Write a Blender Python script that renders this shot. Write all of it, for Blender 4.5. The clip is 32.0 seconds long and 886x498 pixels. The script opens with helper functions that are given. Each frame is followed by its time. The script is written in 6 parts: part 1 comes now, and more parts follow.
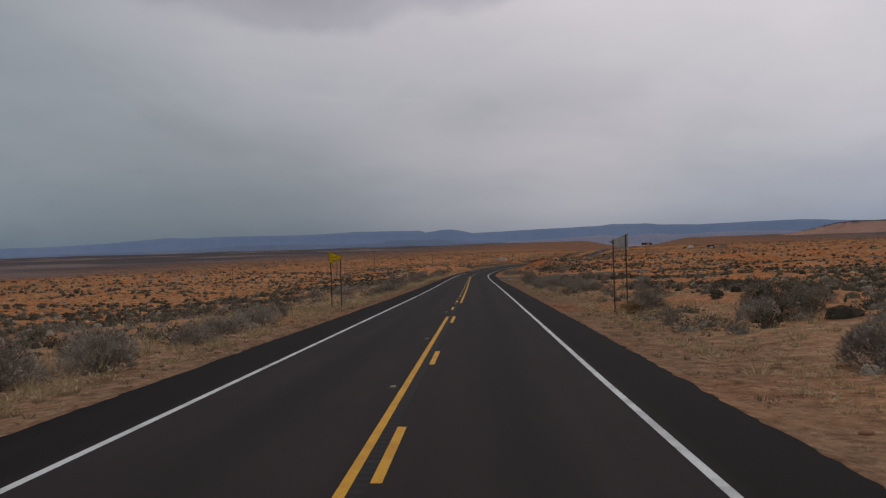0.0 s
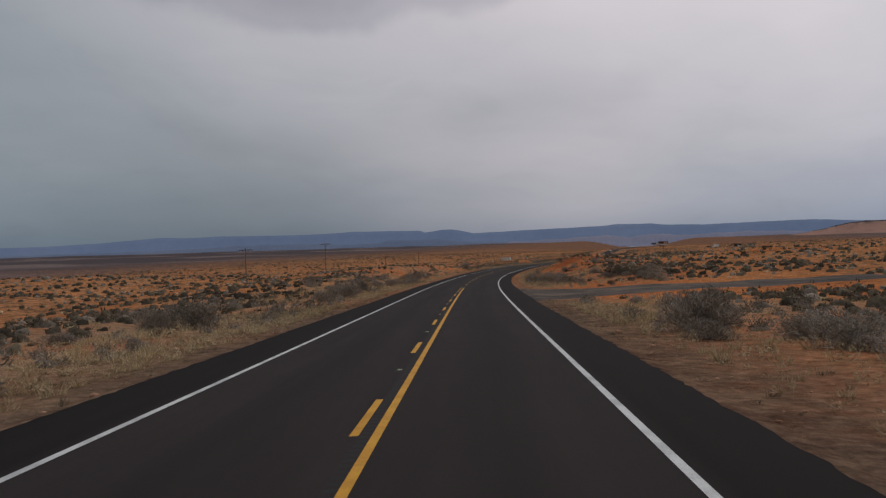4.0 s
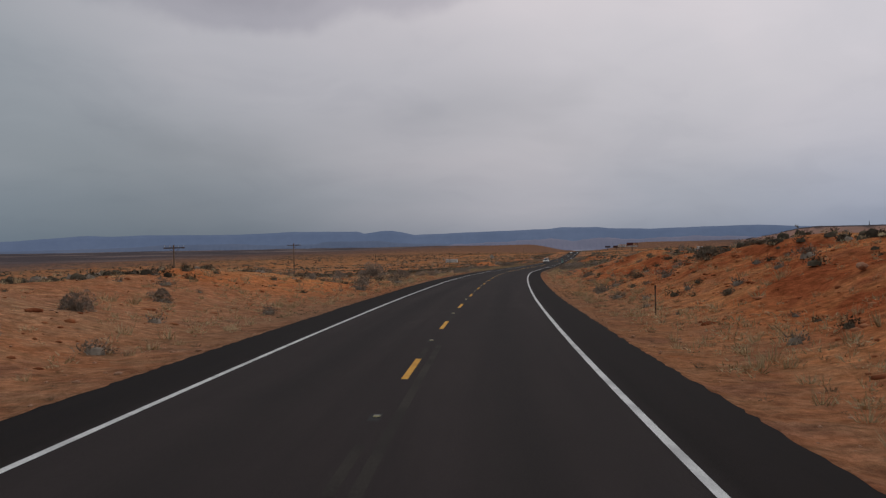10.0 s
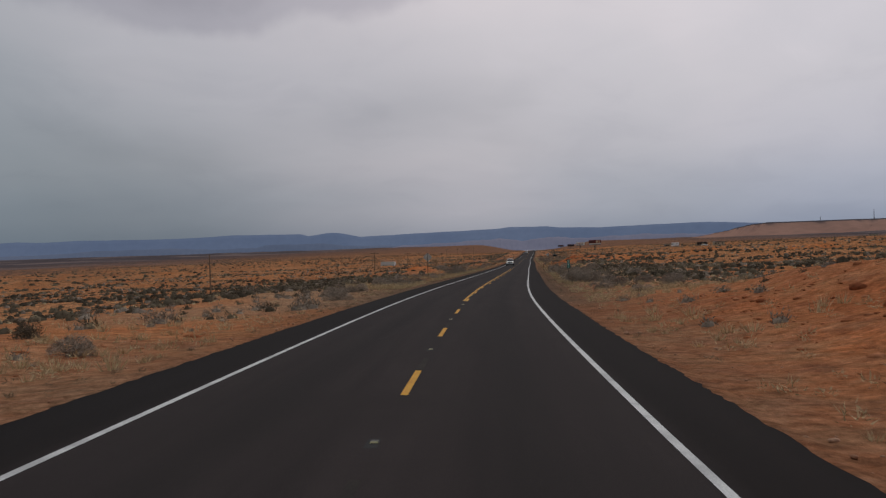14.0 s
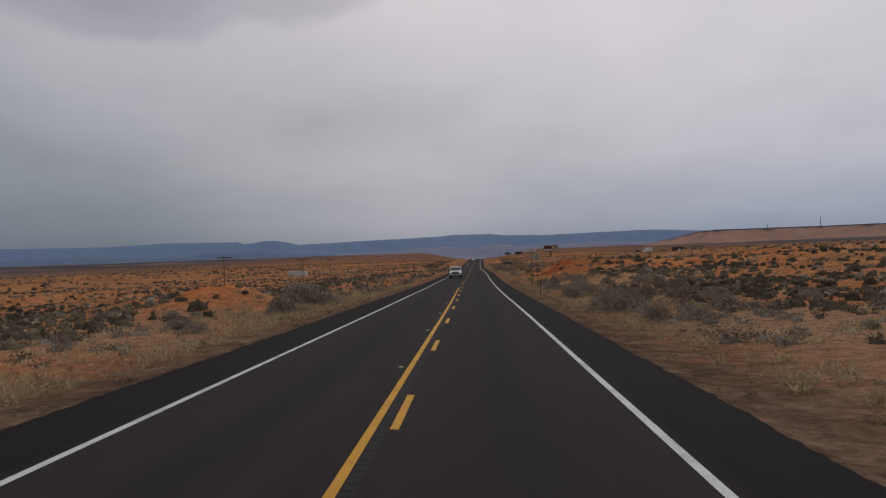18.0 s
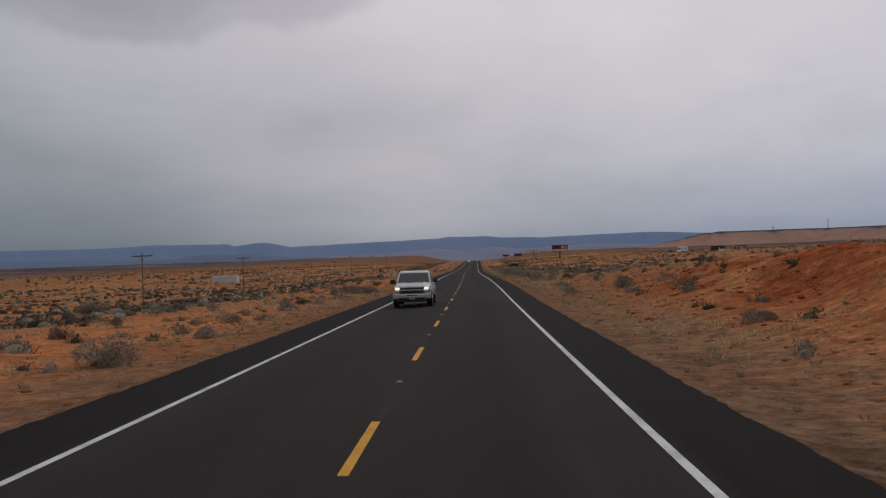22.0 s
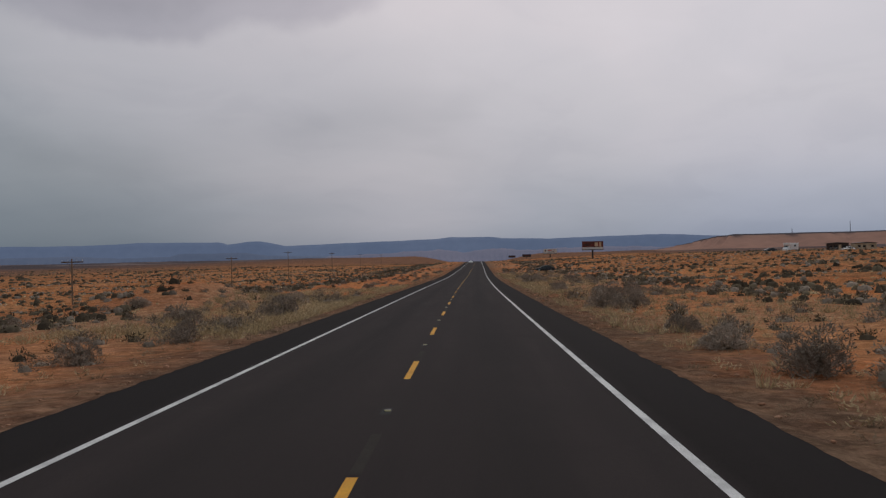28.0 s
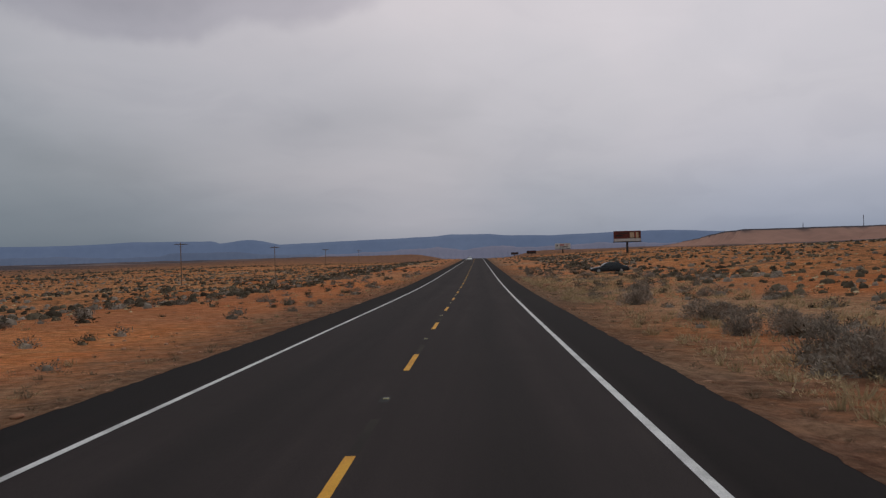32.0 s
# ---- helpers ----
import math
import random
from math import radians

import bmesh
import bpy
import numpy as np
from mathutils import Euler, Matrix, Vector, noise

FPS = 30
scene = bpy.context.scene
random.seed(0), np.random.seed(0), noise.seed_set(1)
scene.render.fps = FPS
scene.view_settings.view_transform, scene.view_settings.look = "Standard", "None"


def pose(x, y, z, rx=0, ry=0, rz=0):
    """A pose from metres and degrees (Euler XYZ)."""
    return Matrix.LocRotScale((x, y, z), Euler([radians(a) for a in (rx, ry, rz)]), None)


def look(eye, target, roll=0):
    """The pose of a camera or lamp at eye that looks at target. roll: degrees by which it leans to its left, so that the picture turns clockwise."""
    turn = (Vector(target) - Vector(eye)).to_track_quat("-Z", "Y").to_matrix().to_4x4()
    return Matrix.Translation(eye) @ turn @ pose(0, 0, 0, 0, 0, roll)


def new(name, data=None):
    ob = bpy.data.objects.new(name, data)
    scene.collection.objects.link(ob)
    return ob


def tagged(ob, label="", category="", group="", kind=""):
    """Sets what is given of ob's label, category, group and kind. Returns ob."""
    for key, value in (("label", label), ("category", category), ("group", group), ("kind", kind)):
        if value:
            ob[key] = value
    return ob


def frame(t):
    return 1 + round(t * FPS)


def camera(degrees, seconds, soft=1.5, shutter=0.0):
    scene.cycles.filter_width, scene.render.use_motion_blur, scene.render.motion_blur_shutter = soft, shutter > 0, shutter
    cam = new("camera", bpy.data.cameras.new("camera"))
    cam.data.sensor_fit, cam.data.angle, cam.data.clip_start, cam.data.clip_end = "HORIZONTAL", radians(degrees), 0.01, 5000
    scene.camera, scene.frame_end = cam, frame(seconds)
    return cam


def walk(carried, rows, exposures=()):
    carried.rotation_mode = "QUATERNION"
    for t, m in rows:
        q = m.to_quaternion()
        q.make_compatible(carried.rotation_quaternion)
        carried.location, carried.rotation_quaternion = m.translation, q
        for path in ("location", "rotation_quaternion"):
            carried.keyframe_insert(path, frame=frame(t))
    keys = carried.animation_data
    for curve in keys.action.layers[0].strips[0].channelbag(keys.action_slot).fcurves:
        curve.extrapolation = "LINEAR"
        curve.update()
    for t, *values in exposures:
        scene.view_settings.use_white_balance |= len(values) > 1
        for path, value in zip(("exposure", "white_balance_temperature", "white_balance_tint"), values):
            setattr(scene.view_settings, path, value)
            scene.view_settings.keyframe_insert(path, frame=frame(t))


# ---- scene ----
import itertools

cam = camera(48.27, 32.0, soft=1.3, shutter=0.06)

# The road's line: heading in degrees clockwise from +y and grade, every 52 m from where the clip starts.
# path begin
ROAD_HEADING = [1.871, 1.949, 1.778, 1.747, 2.505, 4.574, 6.744, 7.849, 9.031, 11.002, 11.402, 11.213, 11.565, 11.633, 11.349, 11.244, 11.329, 11.600, 11.808]
ROAD_GRADE = [-0.02596, -0.02461, -0.02366, -0.02267, -0.01924, -0.01416, -0.01159, -0.01354, -0.01574, -0.01496, -0.01407, -0.01366, -0.00990, -0.00824, -0.00793, -0.00945, -0.00914, -0.00825, -0.00711]
ROAD_TILT = [0.0106, 0.0124, 0.0060, 0.0065, 0.0074, -0.0036, 0.0084, 0.0286, 0.0218, 0.0242, 0.0226, 0.0195, 0.0017, -0.0042, -0.0197, 0.0008, -0.0028, -0.0015, -0.0008]
PATH = [
    (0, 1.25, -0.04, 2.089, 0.01, -0.27, 1.77),
    (0.5, 1.69, 13.73, 1.734, -0.10, -0.32, 1.49),
    (1, 2.14, 27.49, 1.384, -0.09, -0.53, 1.43),
    (1.5, 2.65, 41.22, 1.039, -0.12, -0.29, 1.32),
    (2, 3.17, 54.94, 0.700, -0.24, -0.34, 1.88),
    (2.5, 3.71, 68.65, 0.365, -0.27, -0.37, 1.73),
    (3, 4.23, 82.34, 0.034, -0.14, -0.26, 2.37),
    (3.5, 4.69, 96.02, -0.293, -0.00, -0.30, 1.88),
    (4, 5.11, 109.69, -0.617, 0.05, -0.22, 1.70),
    (4.5, 5.50, 123.37, -0.939, 0.11, -0.24, 1.51),
    (5, 5.86, 137.06, -1.258, 0.17, -0.26, 1.32),
    (5.5, 6.20, 150.77, -1.574, 0.23, -0.27, 1.14),
    (6, 6.58, 164.49, -1.885, 0.08, -0.33, 1.32),
    (6.5, 7.04, 178.24, -2.186, -0.11, -0.23, 1.08),
    (7, 7.57, 192.04, -2.476, -0.39, -0.20, 1.31),
    (7.5, 8.18, 205.87, -2.753, -0.78, -0.24, 2.00),
    (8, 8.88, 219.75, -3.015, -1.20, -0.37, 1.93),
    (8.5, 9.62, 233.65, -3.259, -1.63, -0.22, 1.26),
    (9, 10.49, 247.58, -3.482, -2.22, -0.04, 1.06),
    (9.5, 11.55, 261.52, -3.686, -2.86, -0.05, 1.20),
    (10, 12.77, 275.46, -3.876, -3.34, -0.14, 1.08),
    (10.5, 14.20, 289.38, -4.053, -3.86, 0.01, 1.66),
    (11, 15.77, 303.24, -4.221, -4.21, -0.14, 1.54),
    (11.5, 17.41, 317.06, -4.382, -4.58, -0.12, 2.65),
    (12, 19.11, 330.83, -4.546, -4.84, -0.19, 2.23),
    (12.5, 20.82, 344.60, -4.716, -5.07, -0.18, 1.97),
    (13, 22.57, 358.37, -4.896, -5.49, -0.10, 2.00),
    (13.5, 24.40, 372.14, -5.085, -5.93, -0.02, 1.86),
    (14, 26.32, 385.93, -5.284, -6.35, -0.12, 1.87),
    (14.5, 28.38, 399.73, -5.494, -6.76, -0.12, 1.99),
    (15, 30.54, 413.57, -5.712, -7.26, -0.03, 1.80),
    (15.5, 32.80, 427.46, -5.934, -7.77, 0.12, 1.61),
    (16, 35.20, 441.37, -6.155, -8.28, 0.05, 1.42),
    (16.5, 37.71, 455.29, -6.372, -8.78, 0.12, 1.24),
    (17, 40.37, 469.21, -6.586, -9.15, -0.04, 1.38),
    (17.5, 43.13, 483.12, -6.795, -9.47, 0.06, 1.52),
    (18, 45.94, 497.01, -7.001, -9.62, 0.27, 1.93),
    (18.5, 48.76, 510.87, -7.203, -9.55, 0.27, 1.96),
    (19, 51.56, 524.66, -7.401, -9.56, 0.30, 2.56),
    (19.5, 54.28, 538.40, -7.597, -9.51, 0.28, 1.83),
    (20, 56.97, 552.05, -7.793, -9.59, 0.34, 1.92),
    (20.5, 59.68, 565.60, -7.985, -9.67, 0.51, 1.43),
    (21, 62.38, 579.03, -8.169, -9.66, 0.34, 1.96),
    (21.5, 65.09, 592.35, -8.339, -9.94, 0.36, 1.80),
    (22, 67.80, 605.57, -8.493, -9.86, 0.43, 1.87),
    (22.5, 70.51, 618.72, -8.631, -9.90, 0.40, 1.88),
    (23, 73.22, 631.84, -8.760, -9.81, 0.55, 1.61),
    (23.5, 75.91, 644.93, -8.881, -9.91, 0.32, 1.88),
    (24, 78.62, 658.03, -8.997, -9.78, 0.57, 1.40),
    (24.5, 81.37, 671.14, -9.108, -9.75, 0.29, 1.21),
    (25, 84.11, 684.32, -9.217, -9.75, 0.69, 1.95),
    (25.5, 86.79, 697.59, -9.325, -9.70, 0.52, 1.56),
    (26, 89.43, 710.94, -9.431, -9.69, 0.53, 1.44),
    (26.5, 92.03, 724.33, -9.539, -9.68, 0.54, 1.32),
    (27, 94.63, 737.73, -9.650, -9.67, 0.56, 1.20),
    (27.5, 97.26, 751.11, -9.768, -9.66, 0.59, 1.08),
    (28, 99.92, 764.48, -9.892, -9.73, 0.51, 1.28),
    (28.5, 102.62, 777.82, -10.020, -9.70, 0.57, 1.29),
    (29, 105.33, 791.14, -10.150, -9.75, 0.64, 1.81),
    (29.5, 107.98, 804.45, -10.278, -9.78, 0.57, 1.40),
    (30, 110.63, 817.74, -10.404, -9.75, 0.38, 1.58),
    (30.5, 113.31, 831.03, -10.527, -9.75, 0.56, 1.27),
    (31, 116.02, 844.34, -10.649, -9.85, 0.58, 1.71),
    (31.5, 118.76, 857.68, -10.767, -9.85, 0.65, 1.55),
    (32, 121.53, 871.05, -10.882, -9.76, 0.40, 1.64),
]
# path end
walk(cam, [(t, pose(x, y, z, 90 + pitch, roll, yaw)) for t, x, y, z, yaw, pitch, roll in PATH])

# ---- sky and light ----
scene.view_settings.exposure = 0.0
SUN_TURN, SUN_HEIGHT = radians(32), radians(42)
world = bpy.data.worlds.new("sky")
scene.world = world
world.use_nodes = True
wn, wl = world.node_tree.nodes, world.node_tree.links
wn.clear()


def wnode(kind, **values):
    n = wn.new(kind)
    for k, v in values.items():
        n.inputs[k].default_value = v
    return n


def ramp_node(nodes, stops, smooth=True):
    n = nodes.new("ShaderNodeValToRGB")
    r = n.color_ramp
    r.interpolation = "EASE" if smooth else "LINEAR"
    while len(r.elements) < len(stops):
        r.elements.new(0.5)
    for e, (p, c) in zip(r.elements, stops):
        e.position, e.color = p, (*c, 1)
    return n


nishita = wn.new("ShaderNodeTexSky")
nishita.sky_type = "NISHITA"
nishita.sun_disc = False
nishita.sun_elevation, nishita.sun_rotation = SUN_HEIGHT, SUN_TURN
nishita.dust_density = 3.0
wtc = wn.new("ShaderNodeTexCoord")
wsep = wn.new("ShaderNodeSeparateXYZ")
wl.new(wtc.outputs["Generated"], wsep.inputs[0])
# the cloud sheet, flattened towards the horizon
lift = wn.new("ShaderNodeMath")
lift.operation = "ADD"
lift.inputs[1].default_value = 0.30
wl.new(wsep.outputs["Z"], lift.inputs[0])
cloud_xy = wn.new("ShaderNodeVectorMath")
cloud_xy.operation = "DIVIDE"
cmb = wn.new("ShaderNodeCombineXYZ")
for k in range(3):
    wl.new(lift.outputs[0], cmb.inputs[k])
wl.new(wtc.outputs["Generated"], cloud_xy.inputs[0])
wl.new(cmb.outputs[0], cloud_xy.inputs[1])
big = wnode("ShaderNodeTexNoise", Scale=0.95, Detail=4.0, Roughness=0.45, Distortion=0.35)
wl.new(cloud_xy.outputs[0], big.inputs["Vector"])
# elevation gradient of an overcast sky: dull at the horizon, brightest overhead
grad = ramp_node(wn, [(0.0, (0.33, 0.365, 0.425)), (0.04, (0.44, 0.455, 0.50)), (0.10, (0.53, 0.52, 0.548)), (0.24, (0.57, 0.555, 0.58)), (0.6, (0.58, 0.58, 0.60)), (1.0, (0.62, 0.62, 0.64))])
wl.new(wsep.outputs["Z"], grad.inputs[0])
lumps = ramp_node(wn, [(0.30, (0.82, 0.835, 0.855)), (0.44, (0.945, 0.95, 0.965)), (0.55, (1.0, 0.99, 1.0)), (0.70, (1.07, 1.045, 1.05))])
wl.new(big.outputs["Fac"], lumps.inputs[0])
cmul = wn.new("ShaderNodeMix")
cmul.data_type, cmul.blend_type = "RGBA", "MULTIPLY"
cmul.inputs["Factor"].default_value = 1.0
wl.new(grad.outputs[0], cmul.inputs["A"])
wl.new(lumps.outputs[0], cmul.inputs["B"])
small = wnode("ShaderNodeTexNoise", Scale=3.4, Detail=5.0, Roughness=0.55, Distortion=0.5)
wl.new(cloud_xy.outputs[0], small.inputs["Vector"])
mottle = ramp_node(wn, [(0.30, (0.962, 0.953, 0.946)), (0.5, (1.012, 1.0, 0.985)), (0.70, (1.040, 1.026, 1.010))])
wl.new(small.outputs["Fac"], mottle.inputs[0])
cmul_m = wn.new("ShaderNodeMix")
cmul_m.data_type, cmul_m.blend_type = "RGBA", "MULTIPLY"
cmul_m.inputs["Factor"].default_value = 1.0
wl.new(cmul.outputs["Result"], cmul_m.inputs["A"])
wl.new(mottle.outputs[0], cmul_m.inputs["B"])
# thinner cloud towards the sun
glow_dir = wn.new("ShaderNodeVectorMath")
glow_dir.operation = "DOT_PRODUCT"
glow_dir.inputs[1].default_value = (math.sin(SUN_TURN) * math.cos(SUN_HEIGHT), math.cos(SUN_TURN) * math.cos(SUN_HEIGHT), math.sin(SUN_HEIGHT))
wl.new(wtc.outputs["Generated"], glow_dir.inputs[0])
thin = ramp_node(wn, [(0.52, (0.58, 0.65, 0.68)), (0.72, (0.93, 0.94, 0.97)), (0.86, (1.16, 1.14, 1.15)), (1.0, (1.45, 1.43, 1.42))])
wl.new(glow_dir.outputs["Value"], thin.inputs[0])
cmul2 = wn.new("ShaderNodeMix")
cmul2.data_type, cmul2.blend_type = "RGBA", "MULTIPLY"
cmul2.inputs["Factor"].default_value = 1.0
wl.new(cmul_m.outputs["Result"], cmul2.inputs["A"])
wl.new(thin.outputs[0], cmul2.inputs["B"])
# rain haze along the horizon: dull to both sides, brighter straight ahead
half_x = wn.new("ShaderNodeMath")
half_x.operation = "MULTIPLY_ADD"
half_x.inputs[1].default_value, half_x.inputs[2].default_value = 0.5, 0.5
wl.new(wsep.outputs["X"], half_x.inputs[0])
curtain = ramp_node(wn, [(0.28, (0.70, 0.76, 0.79)), (0.42, (0.66, 0.69, 0.71)), (0.50, (0.80, 0.80, 0.81)), (0.57, (0.95, 0.93, 0.93)), (0.64, (0.85, 0.88, 0.92)), (0.74, (0.74, 0.81, 0.91))])
wl.new(half_x.outputs[0], curtain.inputs[0])
low_mask = wn.new("ShaderNodeMapRange")
low_mask.inputs["From Min"].default_value, low_mask.inputs["From Max"].default_value = 0.03, 0.15
low_mask.inputs["To Min"].default_value, low_mask.inputs["To Max"].default_value = 1.0, 0.25
wl.new(wsep.outputs["Z"], low_mask.inputs["Value"])
cmul3 = wn.new("ShaderNodeMix")
cmul3.data_type, cmul3.blend_type = "RGBA", "MULTIPLY"
wl.new(low_mask.outputs[0], cmul3.inputs["Factor"])
wl.new(cmul2.outputs["Result"], cmul3.inputs["A"])
wl.new(curtain.outputs[0], cmul3.inputs["B"])
# a darker cloud's torn lower edge
torn = wnode("ShaderNodeTexNoise", Scale=7.0, Detail=5.0, Roughness=0.55)
wl.new(wtc.outputs["Generated"], torn.inputs["Vector"])
shove = wn.new("ShaderNodeVectorMath")
shove.operation = "MULTIPLY_ADD"
shove.inputs[1].default_value = (0.16, 0.0, 0.07)
wl.new(torn.outputs["Color"], shove.inputs[0])
wl.new(wtc.outputs["Generated"], shove.inputs[2])
squash = wn.new("ShaderNodeVectorMath")
squash.operation = "MULTIPLY"
squash.inputs[1].default_value = (1.0, 0.0, 3.6)
wl.new(shove.outputs[0], squash.inputs[0])
core = wn.new("ShaderNodeVectorMath")
core.operation = "DISTANCE"
core.inputs[1].default_value = (-0.03, 0.0, 3.6 * 0.315)
wl.new(squash.outputs[0], core.inputs[0])
dusk = ramp_node(wn, [(0.08, (0.70, 0.70, 0.73)), (0.20, (0.80, 0.80, 0.83)), (0.27, (1.0, 1.0, 1.0))])
wl.new(core.outputs["Value"], dusk.inputs[0])
cmul4 = wn.new("ShaderNodeMix")
cmul4.data_type, cmul4.blend_type = "RGBA", "MULTIPLY"
cmul4.inputs["Factor"].default_value = 1.0
wl.new(cmul3.outputs["Result"], cmul4.inputs["A"])
wl.new(dusk.outputs[0], cmul4.inputs["B"])
bg_cloud = wnode("ShaderNodeBackground", Strength=1.0)
wl.new(cmul4.outputs["Result"], bg_cloud.inputs["Color"])
bg_sky = wnode("ShaderNodeBackground", Strength=0.06)
wl.new(nishita.outputs[0], bg_sky.inputs["Color"])
add = wn.new("ShaderNodeMixShader")
add.inputs[0].default_value = 0.94
wl.new(bg_sky.outputs[0], add.inputs[1])
wl.new(bg_cloud.outputs[0], add.inputs[2])
wout = wn.new("ShaderNodeOutputWorld")
wl.new(add.outputs[0], wout.inputs[0])

sun_data = bpy.data.lights.new("sun", "SUN")
sun_data.energy, sun_data.angle, sun_data.color = 0.35, radians(30), (1.0, 0.96, 0.9)
sun = new("sun", sun_data)
sun.matrix_world = look((math.sin(SUN_TURN) * math.cos(SUN_HEIGHT) * 100, math.cos(SUN_TURN) * math.cos(SUN_HEIGHT) * 100, math.sin(SUN_HEIGHT) * 100), (0, 0, 0))


# ---- materials ----
def material(name, stops, scale=1.0, fine=30.0, fine_depth=0.25, rough=0.85, metal=0.0, bump=0.2, bump_dist=0.01, random_tint=0.0, spec=0.2, island=False):
    """Noise over the stops' colours at one size, brightness grain at a finer one, and relief from the grain."""
    m = bpy.data.materials.new(name)
    m.use_nodes = True
    n, l = m.node_tree.nodes, m.node_tree.links
    b = n["Principled BSDF"]
    b.inputs["Roughness"].default_value, b.inputs["Metallic"].default_value = rough, metal
    b.inputs["Specular IOR Level"].default_value = spec
    tc = n.new("ShaderNodeTexCoord")
    a = n.new("ShaderNodeTexNoise")
    a.inputs["Scale"].default_value, a.inputs["Detail"].default_value = scale, 5.0
    l.new(tc.outputs["Object"], a.inputs["Vector"])
    r = ramp_node(n, stops)
    f = n.new("ShaderNodeTexNoise")
    f.inputs["Scale"].default_value, f.inputs["Detail"].default_value = fine, 4.0
    l.new(tc.outputs["Object"], f.inputs["Vector"])
    src = a.outputs["Fac"]
    if random_tint or island:
        info = n.new("ShaderNodeNewGeometry") if island else n.new("ShaderNodeObjectInfo")
        mix = n.new("ShaderNodeMath")
        mix.operation = "MULTIPLY_ADD"
        mix.inputs[1].default_value, mix.inputs[2].default_value = random_tint, -random_tint / 2
        l.new(info.outputs["Random Per Island" if island else "Random"], mix.inputs[0])
        plus = n.new("ShaderNodeMath")
        plus.operation = "ADD"
        l.new(mix.outputs[0], plus.inputs[0])
        l.new(src, plus.inputs[1])
        src = plus.outputs[0]
    l.new(src, r.inputs[0])
    v = n.new("ShaderNodeMapRange")
    v.inputs["From Min"].default_value, v.inputs["From Max"].default_value = 0.3, 0.7
    v.inputs["To Min"].default_value, v.inputs["To Max"].default_value = 1 - fine_depth, 1 + fine_depth
    l.new(f.outputs["Fac"], v.inputs["Value"])
    mul = n.new("ShaderNodeVectorMath")
    mul.operation = "SCALE"
    l.new(r.outputs[0], mul.inputs[0])
    l.new(v.outputs[0], mul.inputs["Scale"])
    l.new(mul.outputs[0], b.inputs["Base Color"])
    if bump:
        bp = n.new("ShaderNodeBump")
        bp.inputs["Strength"].default_value, bp.inputs["Distance"].default_value = bump, bump_dist
        l.new(f.outputs["Fac"], bp.inputs["Height"])
        l.new(bp.outputs[0], b.inputs["Normal"])
    return m


def mix_colour(n, l, fac, a, b, blend="MIX"):
    x = n.new("ShaderNodeMix")
    x.data_type, x.blend_type = "RGBA", blend
    for key, v in (("Factor", fac), ("A", a), ("B", b)):
        if isinstance(v, (int, float)):
            x.inputs[key].default_value = v
        elif isinstance(v, tuple):
            x.inputs[key].default_value = (*v, 1)
        else:
            l.new(v, x.inputs[key])
    return x.outputs["Result"]


def noise_node(n, l, vec, scale, detail=4.0, rough=0.55, lo=0.4, hi=0.6):
    x = n.new("ShaderNodeTexNoise")
    x.inputs["Scale"].default_value, x.inputs["Detail"].default_value, x.inputs["Roughness"].default_value = scale, detail, rough
    l.new(vec, x.inputs["Vector"])
    m = n.new("ShaderNodeMapRange")
    m.inputs["From Min"].default_value, m.inputs["From Max"].default_value = lo, hi
    m.clamp = True
    l.new(x.outputs["Fac"], m.inputs["Value"])
    return m.outputs[0], x.outputs["Fac"]


